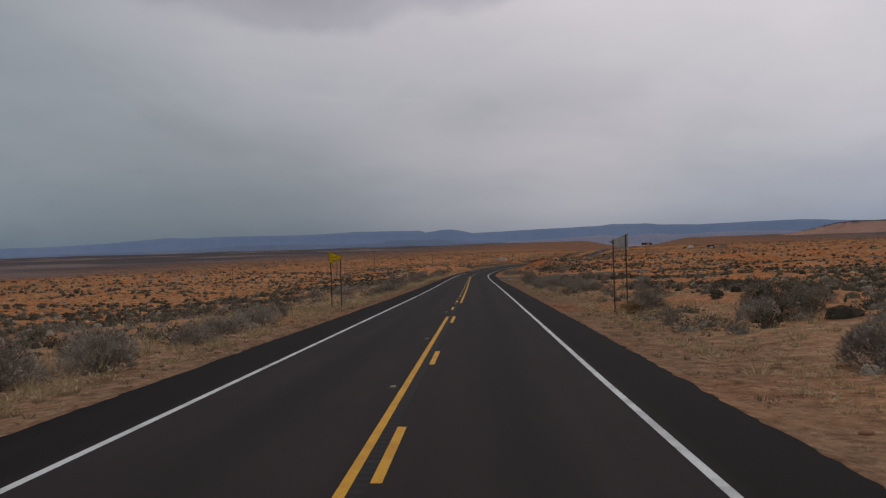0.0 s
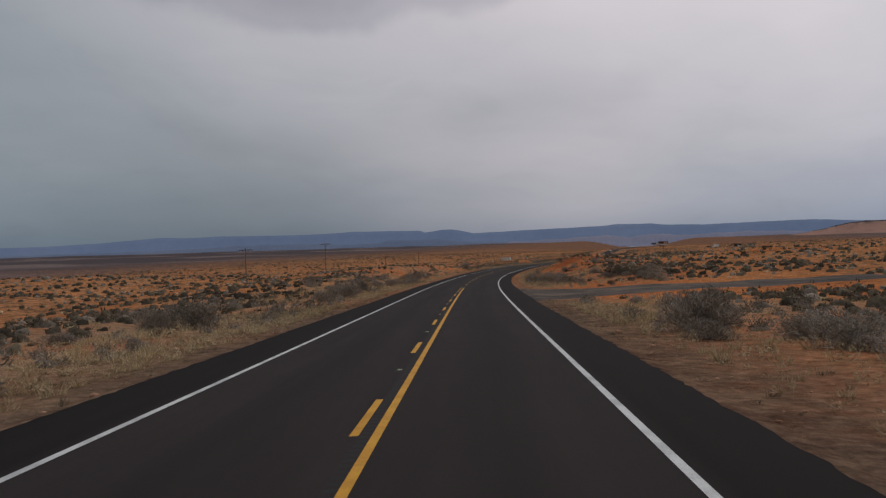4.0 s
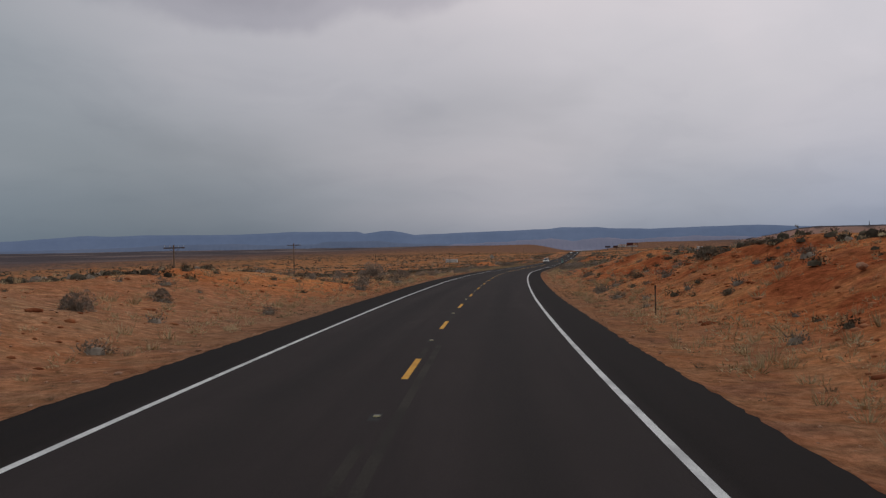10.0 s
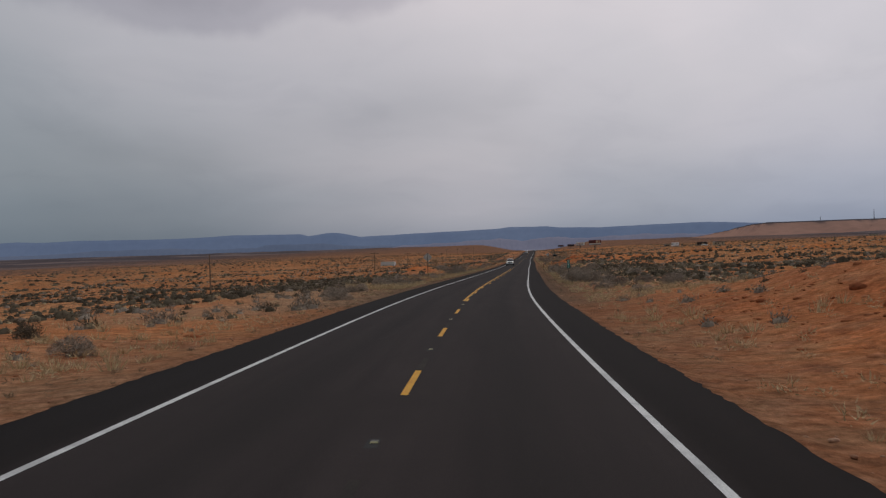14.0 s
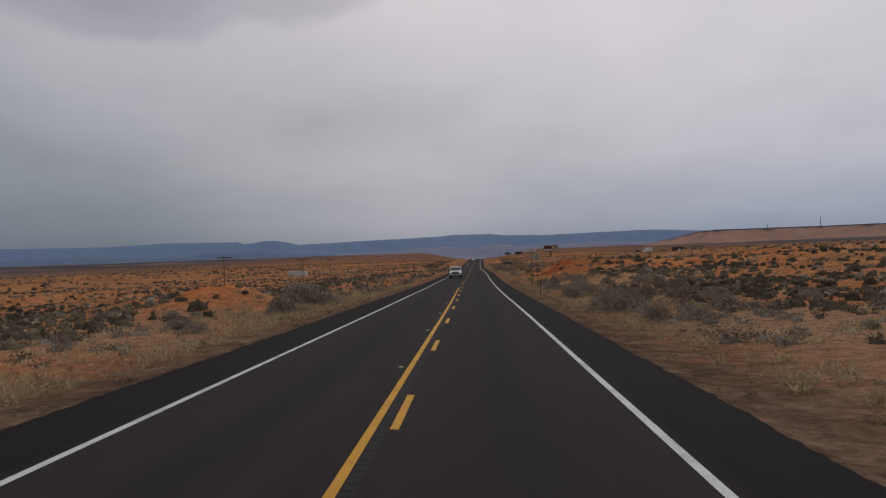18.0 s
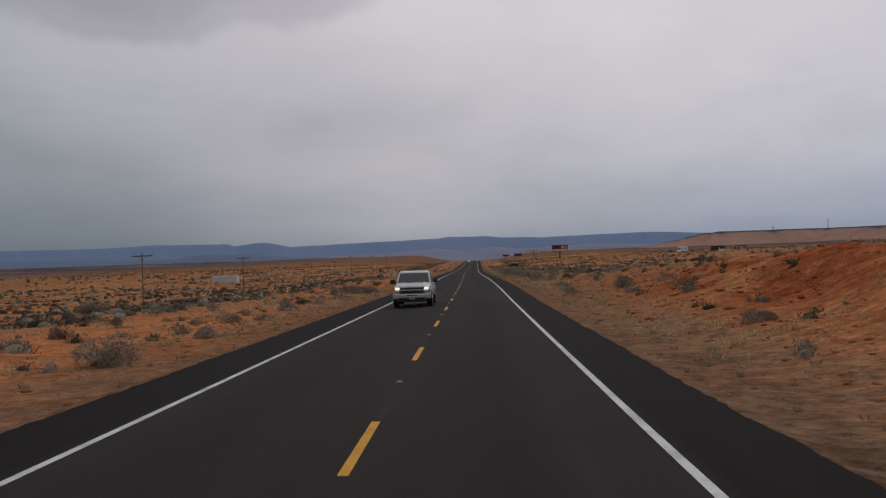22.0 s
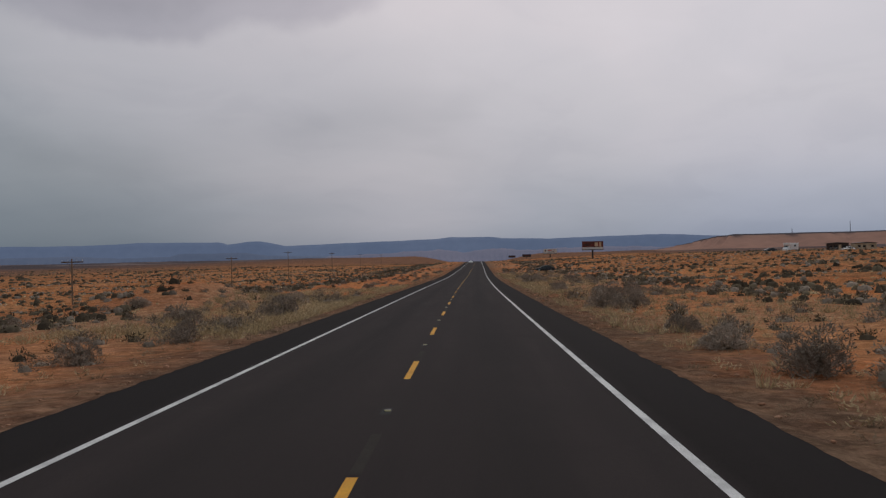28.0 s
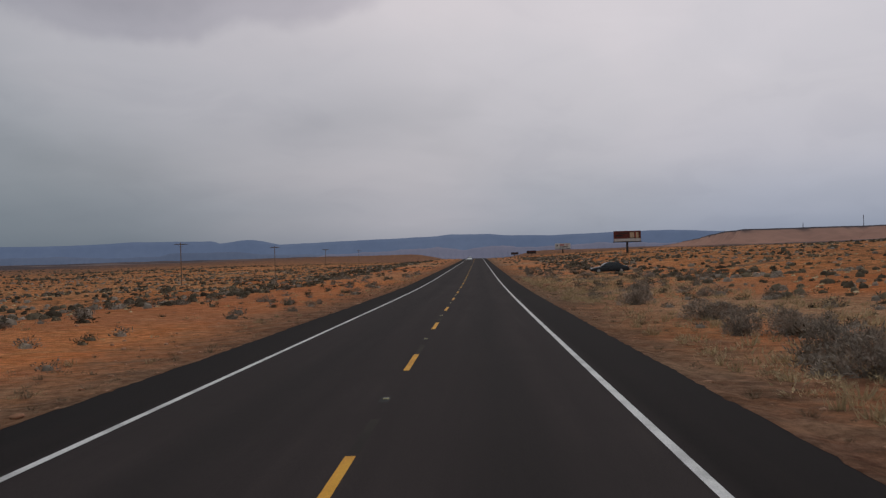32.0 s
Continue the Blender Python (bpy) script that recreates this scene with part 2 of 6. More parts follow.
def ground_material():
    m = bpy.data.materials.new("desert_sand")
    m.use_nodes = True
    n, l = m.node_tree.nodes, m.node_tree.links
    b = n["Principled BSDF"]
    b.inputs["Roughness"].default_value, b.inputs["Specular IOR Level"].default_value = 1.0, 0.0
    tc = n.new("ShaderNodeTexCoord")
    vec = tc.outputs["Object"]
    huge, _ = noise_node(n, l, vec, 0.012, 3, 0.5, 0.42, 0.60)
    big_, _ = noise_node(n, l, vec, 0.07, 4, 0.6, 0.42, 0.62)
    mid, _ = noise_node(n, l, vec, 0.6, 5, 0.6, 0.46, 0.74)
    fine, fine_raw = noise_node(n, l, vec, 5.5, 6, 0.7, 0.30, 0.72)
    sand = mix_colour(n, l, big_, (0.64, 0.186, 0.050), (0.70, 0.268, 0.090))
    sand = mix_colour(n, l, huge, sand, (0.47, 0.135, 0.048))
    sand = mix_colour(n, l, mid, sand, (0.60, 0.258, 0.104))
    crust, _ = noise_node(n, l, vec, 0.33, 6, 0.7, 0.50, 0.66)
    sand = mix_colour(n, l, crust, sand, (0.38, 0.108, 0.043))
    speck, _ = noise_node(n, l, vec, 1.1, 7, 0.78, 0.50, 0.60)
    dull = n.new("ShaderNodeMath")
    dull.operation = "MULTIPLY"
    dull.inputs[1].default_value = 0.42
    l.new(speck, dull.inputs[0])
    sand = mix_colour(n, l, dull.outputs[0], sand, (0.30, 0.125, 0.062))
    # verge: grey-brown gravel and dry litter beside the pavement
    uv = n.new("ShaderNodeUVMap")
    uv.uv_map = "along"
    sep = n.new("ShaderNodeSeparateXYZ")
    l.new(uv.outputs[0], sep.inputs[0])
    ab = n.new("ShaderNodeMath")
    ab.operation = "ABSOLUTE"
    l.new(sep.outputs["X"], ab.inputs[0])
    wob = n.new("ShaderNodeMath")
    wob.operation = "MULTIPLY_ADD"
    wob.inputs[1].default_value = -2.2
    l.new(mid, wob.inputs[0])
    l.new(ab.outputs[0], wob.inputs[2])
    verge = n.new("ShaderNodeMapRange")
    verge.inputs["From Min"].default_value, verge.inputs["From Max"].default_value = 5.4, 10.2
    verge.inputs["To Min"].default_value, verge.inputs["To Max"].default_value = 0.95, 0.0
    l.new(wob.outputs[0], verge.inputs["Value"])
    # litter and dry grass under the brush
    uvc = n.new("ShaderNodeUVMap")
    uvc.uv_map = "cover"
    sepc = n.new("ShaderNodeSeparateXYZ")
    l.new(uvc.outputs[0], sepc.inputs[0])
    litter = n.new("ShaderNodeMath")
    litter.operation = "MULTIPLY"
    litter.inputs[1].default_value = 0.8
    l.new(sepc.outputs["X"], litter.inputs[0])
    straw_mix, _ = noise_node(n, l, vec, 1.7, 5, 0.65, 0.38, 0.62)
    duff = mix_colour(n, l, straw_mix, (0.25, 0.162, 0.105), (0.42, 0.290, 0.185))
    sand = mix_colour(n, l, litter.outputs[0], sand, duff)
    rubble, _ = noise_node(n, l, vec, 2.4, 6, 0.75, 0.40, 0.64)
    chips, _ = noise_node(n, l, vec, 0.5, 4, 0.6, 0.42, 0.60)
    gravel = mix_colour(n, l, rubble, (0.046, 0.038, 0.033), (0.135, 0.096, 0.074))
    gravel = mix_colour(n, l, chips, gravel, (0.180, 0.122, 0.086))
    place = n.new("ShaderNodeMath")
    place.operation = "DIVIDE"
    place.inputs[1].default_value = 1000.0
    l.new(sep.outputs["Y"], place.inputs[0])
    stony = ramp_node(n, [(0.0, (0.35, 0.35, 0.35)), (0.08, (0.8, 0.8, 0.8)), (0.17, (0.95, 0.95, 0.95)), (0.22, (0.5, 0.5, 0.5)), (0.42, (0.5, 0.5, 0.5)), (0.46, (1.0, 1.0, 1.0)), (0.61, (1.0, 1.0, 1.0)), (0.64, (0.7, 0.7, 0.7)), (0.75, (0.65, 0.65, 0.65)), (0.79, (0.95, 0.95, 0.95)), (1.0, (0.8, 0.8, 0.8))], False)
    l.new(place.outputs[0], stony.inputs[0])
    strewn = n.new("ShaderNodeMath")
    strewn.operation = "MULTIPLY"
    l.new(verge.outputs[0], strewn.inputs[0])
    l.new(stony.outputs[0], strewn.inputs[1])
    bared = n.new("ShaderNodeMath")
    bared.operation = "MULTIPLY_ADD"
    bared.inputs[1].default_value, bared.inputs[2].default_value = -0.15, 1.0
    l.new(sepc.outputs["X"], bared.inputs[0])
    open_ground = n.new("ShaderNodeMath")
    open_ground.operation = "MULTIPLY"
    l.new(strewn.outputs[0], open_ground.inputs[0])
    l.new(bared.outputs[0], open_ground.inputs[1])
    sand = mix_colour(n, l, open_ground.outputs[0], sand, gravel)
    # paler sand away from the road's cuts
    pale = n.new("ShaderNodeMapRange")
    pale.inputs["From Min"].default_value, pale.inputs["From Max"].default_value = 18.0, 50.0
    pale.inputs["To Max"].default_value = 0.65
    l.new(ab.outputs[0], pale.inputs["Value"])
    palem = n.new("ShaderNodeMath")
    palem.operation = "MULTIPLY"
    l.new(pale.outputs[0], palem.inputs[0])
    l.new(big_, palem.inputs[1])
    sand = mix_colour(n, l, palem.outputs[0], sand, (0.60, 0.29, 0.145))
    # the flats beyond the verge: tan litter, with seedlings and dead brush as dark flecks
    flat_ = n.new("ShaderNodeMapRange")
    flat_.inputs["From Min"].default_value, flat_.inputs["From Max"].default_value = 15.0, 38.0
    l.new(ab.outputs[0], flat_.inputs["Value"])
    tan_, _ = noise_node(n, l, vec, 0.055, 5, 0.65, 0.36, 0.56)
    flecks, _ = noise_node(n, l, vec, 0.75, 7, 0.8, 0.47, 0.56)
    for amount, by, colour in ((0.45, tan_, (0.46, 0.225, 0.105)), (0.75, flecks, (0.13, 0.085, 0.050))):
        strength = n.new("ShaderNodeMath")
        strength.operation = "MULTIPLY"
        strength.inputs[1].default_value = amount
        l.new(by, strength.inputs[0])
        strewn_ = n.new("ShaderNodeMath")
        strewn_.operation = "MULTIPLY"
        l.new(strength.outputs[0], strewn_.inputs[0])
        l.new(flat_.outputs[0], strewn_.inputs[1])
        sand = mix_colour(n, l, strewn_.outputs[0], sand, colour)
    # bare red earth where the right-hand bank was cut through the dunes
    cut = ramp_node(n, [(0.0, (0, 0, 0)), (0.23, (0, 0, 0)), (0.29, (1, 1, 1)), (0.39, (1, 1, 1)), (0.44, (0, 0, 0)), (0.61, (0, 0, 0)), (0.645, (1, 1, 1)), (0.675, (1, 1, 1)), (0.71, (0, 0, 0))], False)
    l.new(place.outputs[0], cut.inputs[0])
    face = n.new("ShaderNodeMapRange")
    face.inputs["From Min"].default_value, face.inputs["From Max"].default_value = 8.5, 12.0
    l.new(sep.outputs["X"], face.inputs["Value"])
    crest = n.new("ShaderNodeMapRange")
    crest.inputs["From Min"].default_value, crest.inputs["From Max"].default_value = 19.0, 26.0
    crest.inputs["To Min"].default_value, crest.inputs["To Max"].default_value = 1.0, 0.0
    l.new(sep.outputs["X"], crest.inputs["Value"])
    patches, _ = noise_node(n, l, vec, 0.16, 6, 0.65, 0.40, 0.54)
    red = cut.outputs[0]
    for part_of in (face.outputs[0], crest.outputs[0], patches):
        both_of = n.new("ShaderNodeMath")
        both_of.operation = "MULTIPLY"
        l.new(red, both_of.inputs[0])
        l.new(part_of, both_of.inputs[1])
        red = both_of.outputs[0]
    clumps, _ = noise_node(n, l, vec, 1.3, 6, 0.7, 0.36, 0.62)
    earth = mix_colour(n, l, clumps, (0.24, 0.066, 0.028), (0.42, 0.120, 0.048))
    sand = mix_colour(n, l, red, sand, earth)
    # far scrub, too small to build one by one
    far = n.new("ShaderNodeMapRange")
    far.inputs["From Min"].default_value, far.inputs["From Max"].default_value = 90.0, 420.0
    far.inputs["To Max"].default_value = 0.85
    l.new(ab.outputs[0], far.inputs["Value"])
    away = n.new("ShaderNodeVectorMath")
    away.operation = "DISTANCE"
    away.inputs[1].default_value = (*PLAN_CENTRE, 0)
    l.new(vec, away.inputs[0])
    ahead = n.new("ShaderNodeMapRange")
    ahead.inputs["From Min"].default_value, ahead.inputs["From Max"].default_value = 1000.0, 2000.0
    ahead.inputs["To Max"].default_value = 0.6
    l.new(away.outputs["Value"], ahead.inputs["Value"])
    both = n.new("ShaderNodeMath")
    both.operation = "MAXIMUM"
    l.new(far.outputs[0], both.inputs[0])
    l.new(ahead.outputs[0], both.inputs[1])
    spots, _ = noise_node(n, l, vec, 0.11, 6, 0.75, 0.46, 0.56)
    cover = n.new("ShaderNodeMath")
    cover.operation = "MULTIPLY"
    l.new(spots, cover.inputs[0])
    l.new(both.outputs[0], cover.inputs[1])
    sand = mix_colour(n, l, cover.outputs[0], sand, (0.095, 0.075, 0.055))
    # far ahead the ground fades with distance to a dull red-brown
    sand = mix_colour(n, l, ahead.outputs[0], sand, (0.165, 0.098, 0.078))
    # out to the sides the plain's dark blue-grey has haze painted into it
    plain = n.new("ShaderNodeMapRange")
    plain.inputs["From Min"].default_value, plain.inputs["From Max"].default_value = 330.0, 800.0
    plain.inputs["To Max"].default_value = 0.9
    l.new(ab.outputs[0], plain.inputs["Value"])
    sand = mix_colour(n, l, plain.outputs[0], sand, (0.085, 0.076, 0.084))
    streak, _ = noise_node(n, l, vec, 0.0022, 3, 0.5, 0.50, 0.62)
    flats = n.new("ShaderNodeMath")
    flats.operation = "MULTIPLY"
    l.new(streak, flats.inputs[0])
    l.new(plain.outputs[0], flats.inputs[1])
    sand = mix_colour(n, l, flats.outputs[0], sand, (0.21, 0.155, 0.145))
    # grain
    v = n.new("ShaderNodeMapRange")
    v.inputs["To Min"].default_value, v.inputs["To Max"].default_value = 0.72, 1.2
    l.new(fine, v.inputs["Value"])
    clod, clod_raw = noise_node(n, l, vec, 2.1, 6, 0.78, 0.36, 0.64)
    shade = n.new("ShaderNodeMapRange")
    shade.inputs["To Min"].default_value, shade.inputs["To Max"].default_value = 0.66, 1.48
    l.new(clod, shade.inputs["Value"])
    tone = n.new("ShaderNodeVectorMath")
    tone.operation = "SCALE"
    l.new(sand, tone.inputs[0])
    l.new(shade.outputs[0], tone.inputs["Scale"])
    sand = tone.outputs[0]
    sc = n.new("ShaderNodeVectorMath")
    sc.operation = "SCALE"
    l.new(sand, sc.inputs[0])
    l.new(v.outputs[0], sc.inputs["Scale"])
    l.new(sc.outputs[0], b.inputs["Base Color"])
    bp = n.new("ShaderNodeBump")
    bp.inputs["Strength"].default_value, bp.inputs["Distance"].default_value = 0.8, 0.22
    relief = n.new("ShaderNodeMath")
    relief.operation = "MULTIPLY_ADD"
    relief.inputs[1].default_value = 0.3
    l.new(fine_raw, relief.inputs[0])
    l.new(clod_raw, relief.inputs[2])
    l.new(relief.outputs[0], bp.inputs["Height"])
    l.new(bp.outputs[0], b.inputs["Normal"])
    return m


def asphalt_material():
    m = bpy.data.materials.new("asphalt")
    m.use_nodes = True
    n, l = m.node_tree.nodes, m.node_tree.links
    b = n["Principled BSDF"]
    b.inputs["Roughness"].default_value, b.inputs["Specular IOR Level"].default_value = 0.95, 0.07
    tc = n.new("ShaderNodeTexCoord")
    uv = n.new("ShaderNodeUVMap")
    uv.uv_map = "along"
    stretch = n.new("ShaderNodeVectorMath")
    stretch.operation = "MULTIPLY"
    stretch.inputs[1].default_value = (1.0, 0.03, 1.0)
    l.new(uv.outputs[0], stretch.inputs[0])
    streak, _ = noise_node(n, l, stretch.outputs[0], 1.3, 4, 0.6, 0.35, 0.65)
    patch, _ = noise_node(n, l, tc.outputs["Object"], 0.25, 4, 0.6, 0.35, 0.7)
    grain, graw = noise_node(n, l, tc.outputs["Object"], 60.0, 3, 0.7, 0.3, 0.7)
    c = mix_colour(n, l, streak, (0.0175, 0.0158, 0.0150), (0.026, 0.0230, 0.0215))
    c = mix_colour(n, l, patch, c, (0.020, 0.0180, 0.0168))
    sp = n.new("ShaderNodeSeparateXYZ")
    l.new(uv.outputs[0], sp.inputs[0])
    side = n.new("ShaderNodeMath")
    side.operation = "ABSOLUTE"
    l.new(sp.outputs["X"], side.inputs[0])
    shoulder = n.new("ShaderNodeMapRange")
    shoulder.inputs["From Min"].default_value, shoulder.inputs["From Max"].default_value = 3.55, 3.95
    l.new(side.outputs[0], shoulder.inputs["Value"])
    worn = mix_colour(n, l, 1.0, c, (1.62, 1.40, 1.43), "MULTIPLY")
    newer = mix_colour(n, l, 1.0, c, (0.70, 0.57, 0.56), "MULTIPLY")
    c = mix_colour(n, l, shoulder.outputs[0], worn, newer)
    # darker drip line along the middle of each lane
    mid_ = n.new("ShaderNodeMath")
    mid_.operation = "SUBTRACT"
    mid_.inputs[1].default_value = 1.85
    l.new(side.outputs[0], mid_.inputs[0])
    off = n.new("ShaderNodeMath")
    off.operation = "ABSOLUTE"
    l.new(mid_.outputs[0], off.inputs[0])
    drip = n.new("ShaderNodeMapRange")
    drip.inputs["From Min"].default_value, drip.inputs["From Max"].default_value = 0.1, 0.7
    drip.inputs["To Min"].default_value, drip.inputs["To Max"].default_value = 0.35, 0.0
    l.new(off.outputs[0], drip.inputs["Value"])
    c = mix_colour(n, l, drip.outputs[0], c, (0.015, 0.0135, 0.0128))
    v = n.new("ShaderNodeMapRange")
    v.inputs["To Min"].default_value, v.inputs["To Max"].default_value = 0.7, 1.35
    l.new(grain, v.inputs["Value"])
    sc = n.new("ShaderNodeVectorMath")
    sc.operation = "SCALE"
    l.new(c, sc.inputs[0])
    l.new(v.outputs[0], sc.inputs["Scale"])
    l.new(sc.outputs[0], b.inputs["Base Color"])
    bp = n.new("ShaderNodeBump")
    bp.inputs["Strength"].default_value, bp.inputs["Distance"].default_value = 0.5, 0.006
    l.new(graw, bp.inputs["Height"])
    l.new(bp.outputs[0], b.inputs["Normal"])
    return m


ASPHALT = asphalt_material()
WHITE_LINE = material("white_road_paint", [(0.3, (0.46, 0.45, 0.44)), (0.6, (0.66, 0.65, 0.63))], 1.2, 40, 0.2, 0.7)
YELLOW_LINE = material("yellow_road_paint", [(0.3, (0.56, 0.25, 0.012)), (0.65, (0.68, 0.33, 0.018))], 1.5, 40, 0.2, 0.7)
GRAVEL = material("gravel", [(0.34, (0.034, 0.027, 0.023)), (0.5, (0.070, 0.051, 0.040)), (0.64, (0.140, 0.094, 0.066))], 0.28, 9, 0.5, 0.95, bump=0.8, bump_dist=0.03)
SAGE = material("grey_twigs", [(0.3, (0.20, 0.165, 0.135)), (0.5, (0.30, 0.25, 0.205)), (0.7, (0.40, 0.34, 0.275))], 2.0, 12, 0.3, 0.95, random_tint=0.25, bump=0, spec=0.0)
SAGE_LEAF = material("grey_green_leaves", [(0.3, (0.26, 0.210, 0.168)), (0.5, (0.35, 0.286, 0.230)), (0.7, (0.45, 0.372, 0.302))], 3.0, 12, 0.3, 0.95, random_tint=0.3, bump=0, spec=0.0)
DARK_LEAF = material("dark_green_leaves", [(0.3, (0.12, 0.100, 0.075)), (0.5, (0.18, 0.150, 0.112)), (0.7, (0.25, 0.21, 0.155))], 3.0, 12, 0.3, 0.95, random_tint=0.3, bump=0, spec=0.0)
STRAW = material("dry_grass", [(0.3, (0.24, 0.165, 0.085)), (0.5, (0.36, 0.25, 0.13)), (0.7, (0.46, 0.34, 0.19))], 1.5, 12, 0.3, 0.95, random_tint=0.3, bump=0, spec=0.0)
BARK = material("weathered_wood", [(0.3, (0.07, 0.045, 0.03)), (0.7, (0.14, 0.095, 0.065))], 4, 40, 0.3, 0.9, random_tint=0.1)
GALV = material("galvanised_steel", [(0.3, (0.40, 0.40, 0.375)), (0.7, (0.54, 0.54, 0.51))], 3, 50, 0.12, 0.55, 0.15, bump=0.05)
RUST_POST = material("rusty_steel_post", [(0.3, (0.06, 0.045, 0.04)), (0.7, (0.13, 0.10, 0.085))], 6, 60, 0.25, 0.7, 0.5)
SIGN_YELLOW = material("sign_yellow", [(0.3, (0.82, 0.50, 0.012)), (0.7, (0.88, 0.56, 0.02))], 2, 30, 0.06, 0.45, bump=0)
SIGN_BLACK = material("sign_black", [(0.3, (0.015, 0.015, 0.015)), (0.7, (0.025, 0.025, 0.025))], 2, 30, 0.1, 0.5, bump=0)
SIGN_GREEN = material("sign_green", [(0.3, (0.0, 0.16, 0.13)), (0.7, (0.0, 0.20, 0.16))], 2, 30, 0.08, 0.45, bump=0)
SIGN_WHITE = material("sign_white", [(0.3, (0.70, 0.70, 0.68)), (0.7, (0.8, 0.8, 0.78))], 2, 30, 0.06, 0.45, bump=0)
ROCK = material("red_sandstone", [(0.3, (0.34, 0.15, 0.08)), (0.7, (0.48, 0.27, 0.17))], 1.2, 14, 0.3, 0.95, random_tint=0.2, bump=0.6, bump_dist=0.03)


# ---- mesh helpers ----
def part(name, bm, mat, parent=None, label=""):
    me = bpy.data.meshes.new(name)
    bm.to_mesh(me)
    bm.free()
    me.materials.append(mat)
    ob = new(name, me)
    if parent:
        ob.parent = parent
    if label:
        tagged(ob, label)
    return ob


def thing(name, x, y, z, turn=0.0, label="", category="", group="", kind=""):
    """An Empty at the thing's base; turn in degrees clockwise."""
    ob = new(name)
    ob.matrix_world = pose(x, y, z, 0, 0, -turn)
    return tagged(ob, label, category, group, kind)


def box(bm, cx, cy, cz, sx, sy, sz, bevel=0.0, m=None):
    r = bmesh.ops.create_cube(bm, size=1.0, matrix=(m or Matrix()) @ Matrix.Translation((cx, cy, cz)) @ Matrix.Diagonal((sx, sy, sz, 1)))
    if bevel:
        edges = list({e for v in r["verts"] for e in v.link_edges})
        bmesh.ops.bevel(bm, geom=edges, offset=bevel, segments=1, affect="EDGES")
    return r


def tube(bm, a, b, r1, r2=None, seg=8):
    a, b = Vector(a), Vector(b)
    d = b - a
    m = Matrix.Translation((a + b) / 2) @ d.to_track_quat("Z", "Y").to_matrix().to_4x4()
    bmesh.ops.create_cone(bm, cap_ends=True, segments=seg, radius1=r1, radius2=r1 if r2 is None else r2, depth=d.length, matrix=m)


def prism(bm, outline, depth, m=None):
    """An outline in x and z, with thickness along y."""
    m = m or Matrix()
    f = [bm.verts.new(m @ Vector((x, -depth / 2, z))) for x, z in outline]
    k = [bm.verts.new(m @ Vector((x, depth / 2, z))) for x, z in outline]
    bm.faces.new(f)
    bm.faces.new(list(reversed(k)))
    for i in range(len(f)):
        j = (i + 1) % len(f)
        bm.faces.new((f[j], f[i], k[i], k[j]))
    bmesh.ops.recalc_face_normals(bm, faces=bm.faces)


def lettering(name, text, size, mat, parent, place, spin=None):
    """Flat letters from the built-in font as a mesh of their own, facing -y."""
    cu = bpy.data.curves.new(name, "FONT")
    cu.body, cu.size, cu.align_x, cu.align_y, cu.extrude = text, size, "CENTER", "CENTER", 0.002
    tmp = bpy.data.objects.new(name, cu)
    me = bpy.data.meshes.new_from_object(tmp)
    bpy.data.objects.remove(tmp)
    me.transform(Matrix.Translation(place) @ (spin or Matrix()) @ Matrix.Rotation(radians(90), 4, "X"))
    me.materials.append(mat)
    ob = new(name, me)
    ob.parent = parent
    return ob


def from_arrays(name, verts, faces, mat, smooth=False):
    """A mesh from numpy arrays of vertices and equal-sized faces."""
    me = bpy.data.meshes.new(name)
    k = faces.shape[1]
    me.vertices.add(len(verts))
    me.vertices.foreach_set("co", np.asarray(verts, dtype=np.float32).ravel())
    me.loops.add(faces.size)
    me.loops.foreach_set("vertex_index", faces.astype(np.int32).ravel())
    me.polygons.add(len(faces))
    me.polygons.foreach_set("loop_start", np.arange(0, faces.size, k, dtype=np.int32))
    me.polygons.foreach_set("loop_total", np.full(len(faces), k, dtype=np.int32))
    if smooth:
        me.polygons.foreach_set("use_smooth", np.ones(len(faces), dtype=bool))
    me.materials.append(mat)
    me.update(calc_edges=True)
    return me


# ---- the road's line in space ----
STEP = 52.0


def glide(values, s):
    """Values every STEP metres, joined smoothly and held beyond the ends."""
    v = np.array([values[0], values[0], *values, values[-1], values[-1]], dtype=float)
    u = np.clip(np.asarray(s, dtype=float) / STEP, -0.999, len(values) - 0.001) + 2
    k = np.floor(u).astype(int)
    u = u - k
    p0, p1, p2, p3 = (v[np.clip(k + i, 0, len(v) - 1)] for i in (-1, 0, 1, 2))
    return 0.5 * (2 * p1 + (p2 - p0) * u + (2 * p0 - 5 * p1 + 4 * p2 - p3) * u**2 + (3 * p1 - p0 - 3 * p2 + p3) * u**3)


S_MIN, S_MAX = -300, 5400
S = np.arange(S_MIN, S_MAX + 1.0)
_h = np.radians(glide(ROAD_HEADING, S))
_g = np.where(S > 936, np.interp(S, [936, 1000, 1320, 1450], [ROAD_GRADE[-1], 0.002, 0.0035, -0.006]), glide(ROAD_GRADE, S))
RX, RY, RZ = (np.concatenate([[0], np.cumsum(q[:-1])]) for q in (np.sin(_h), np.cos(_h), _g))
_k0 = -S_MIN
RX, RY, RZ = RX - RX[_k0], RY - RY[_k0], RZ - RZ[_k0]
CROWN = 0.02
RT = np.interp(S, np.arange(len(ROAD_TILT)) * STEP, ROAD_TILT)


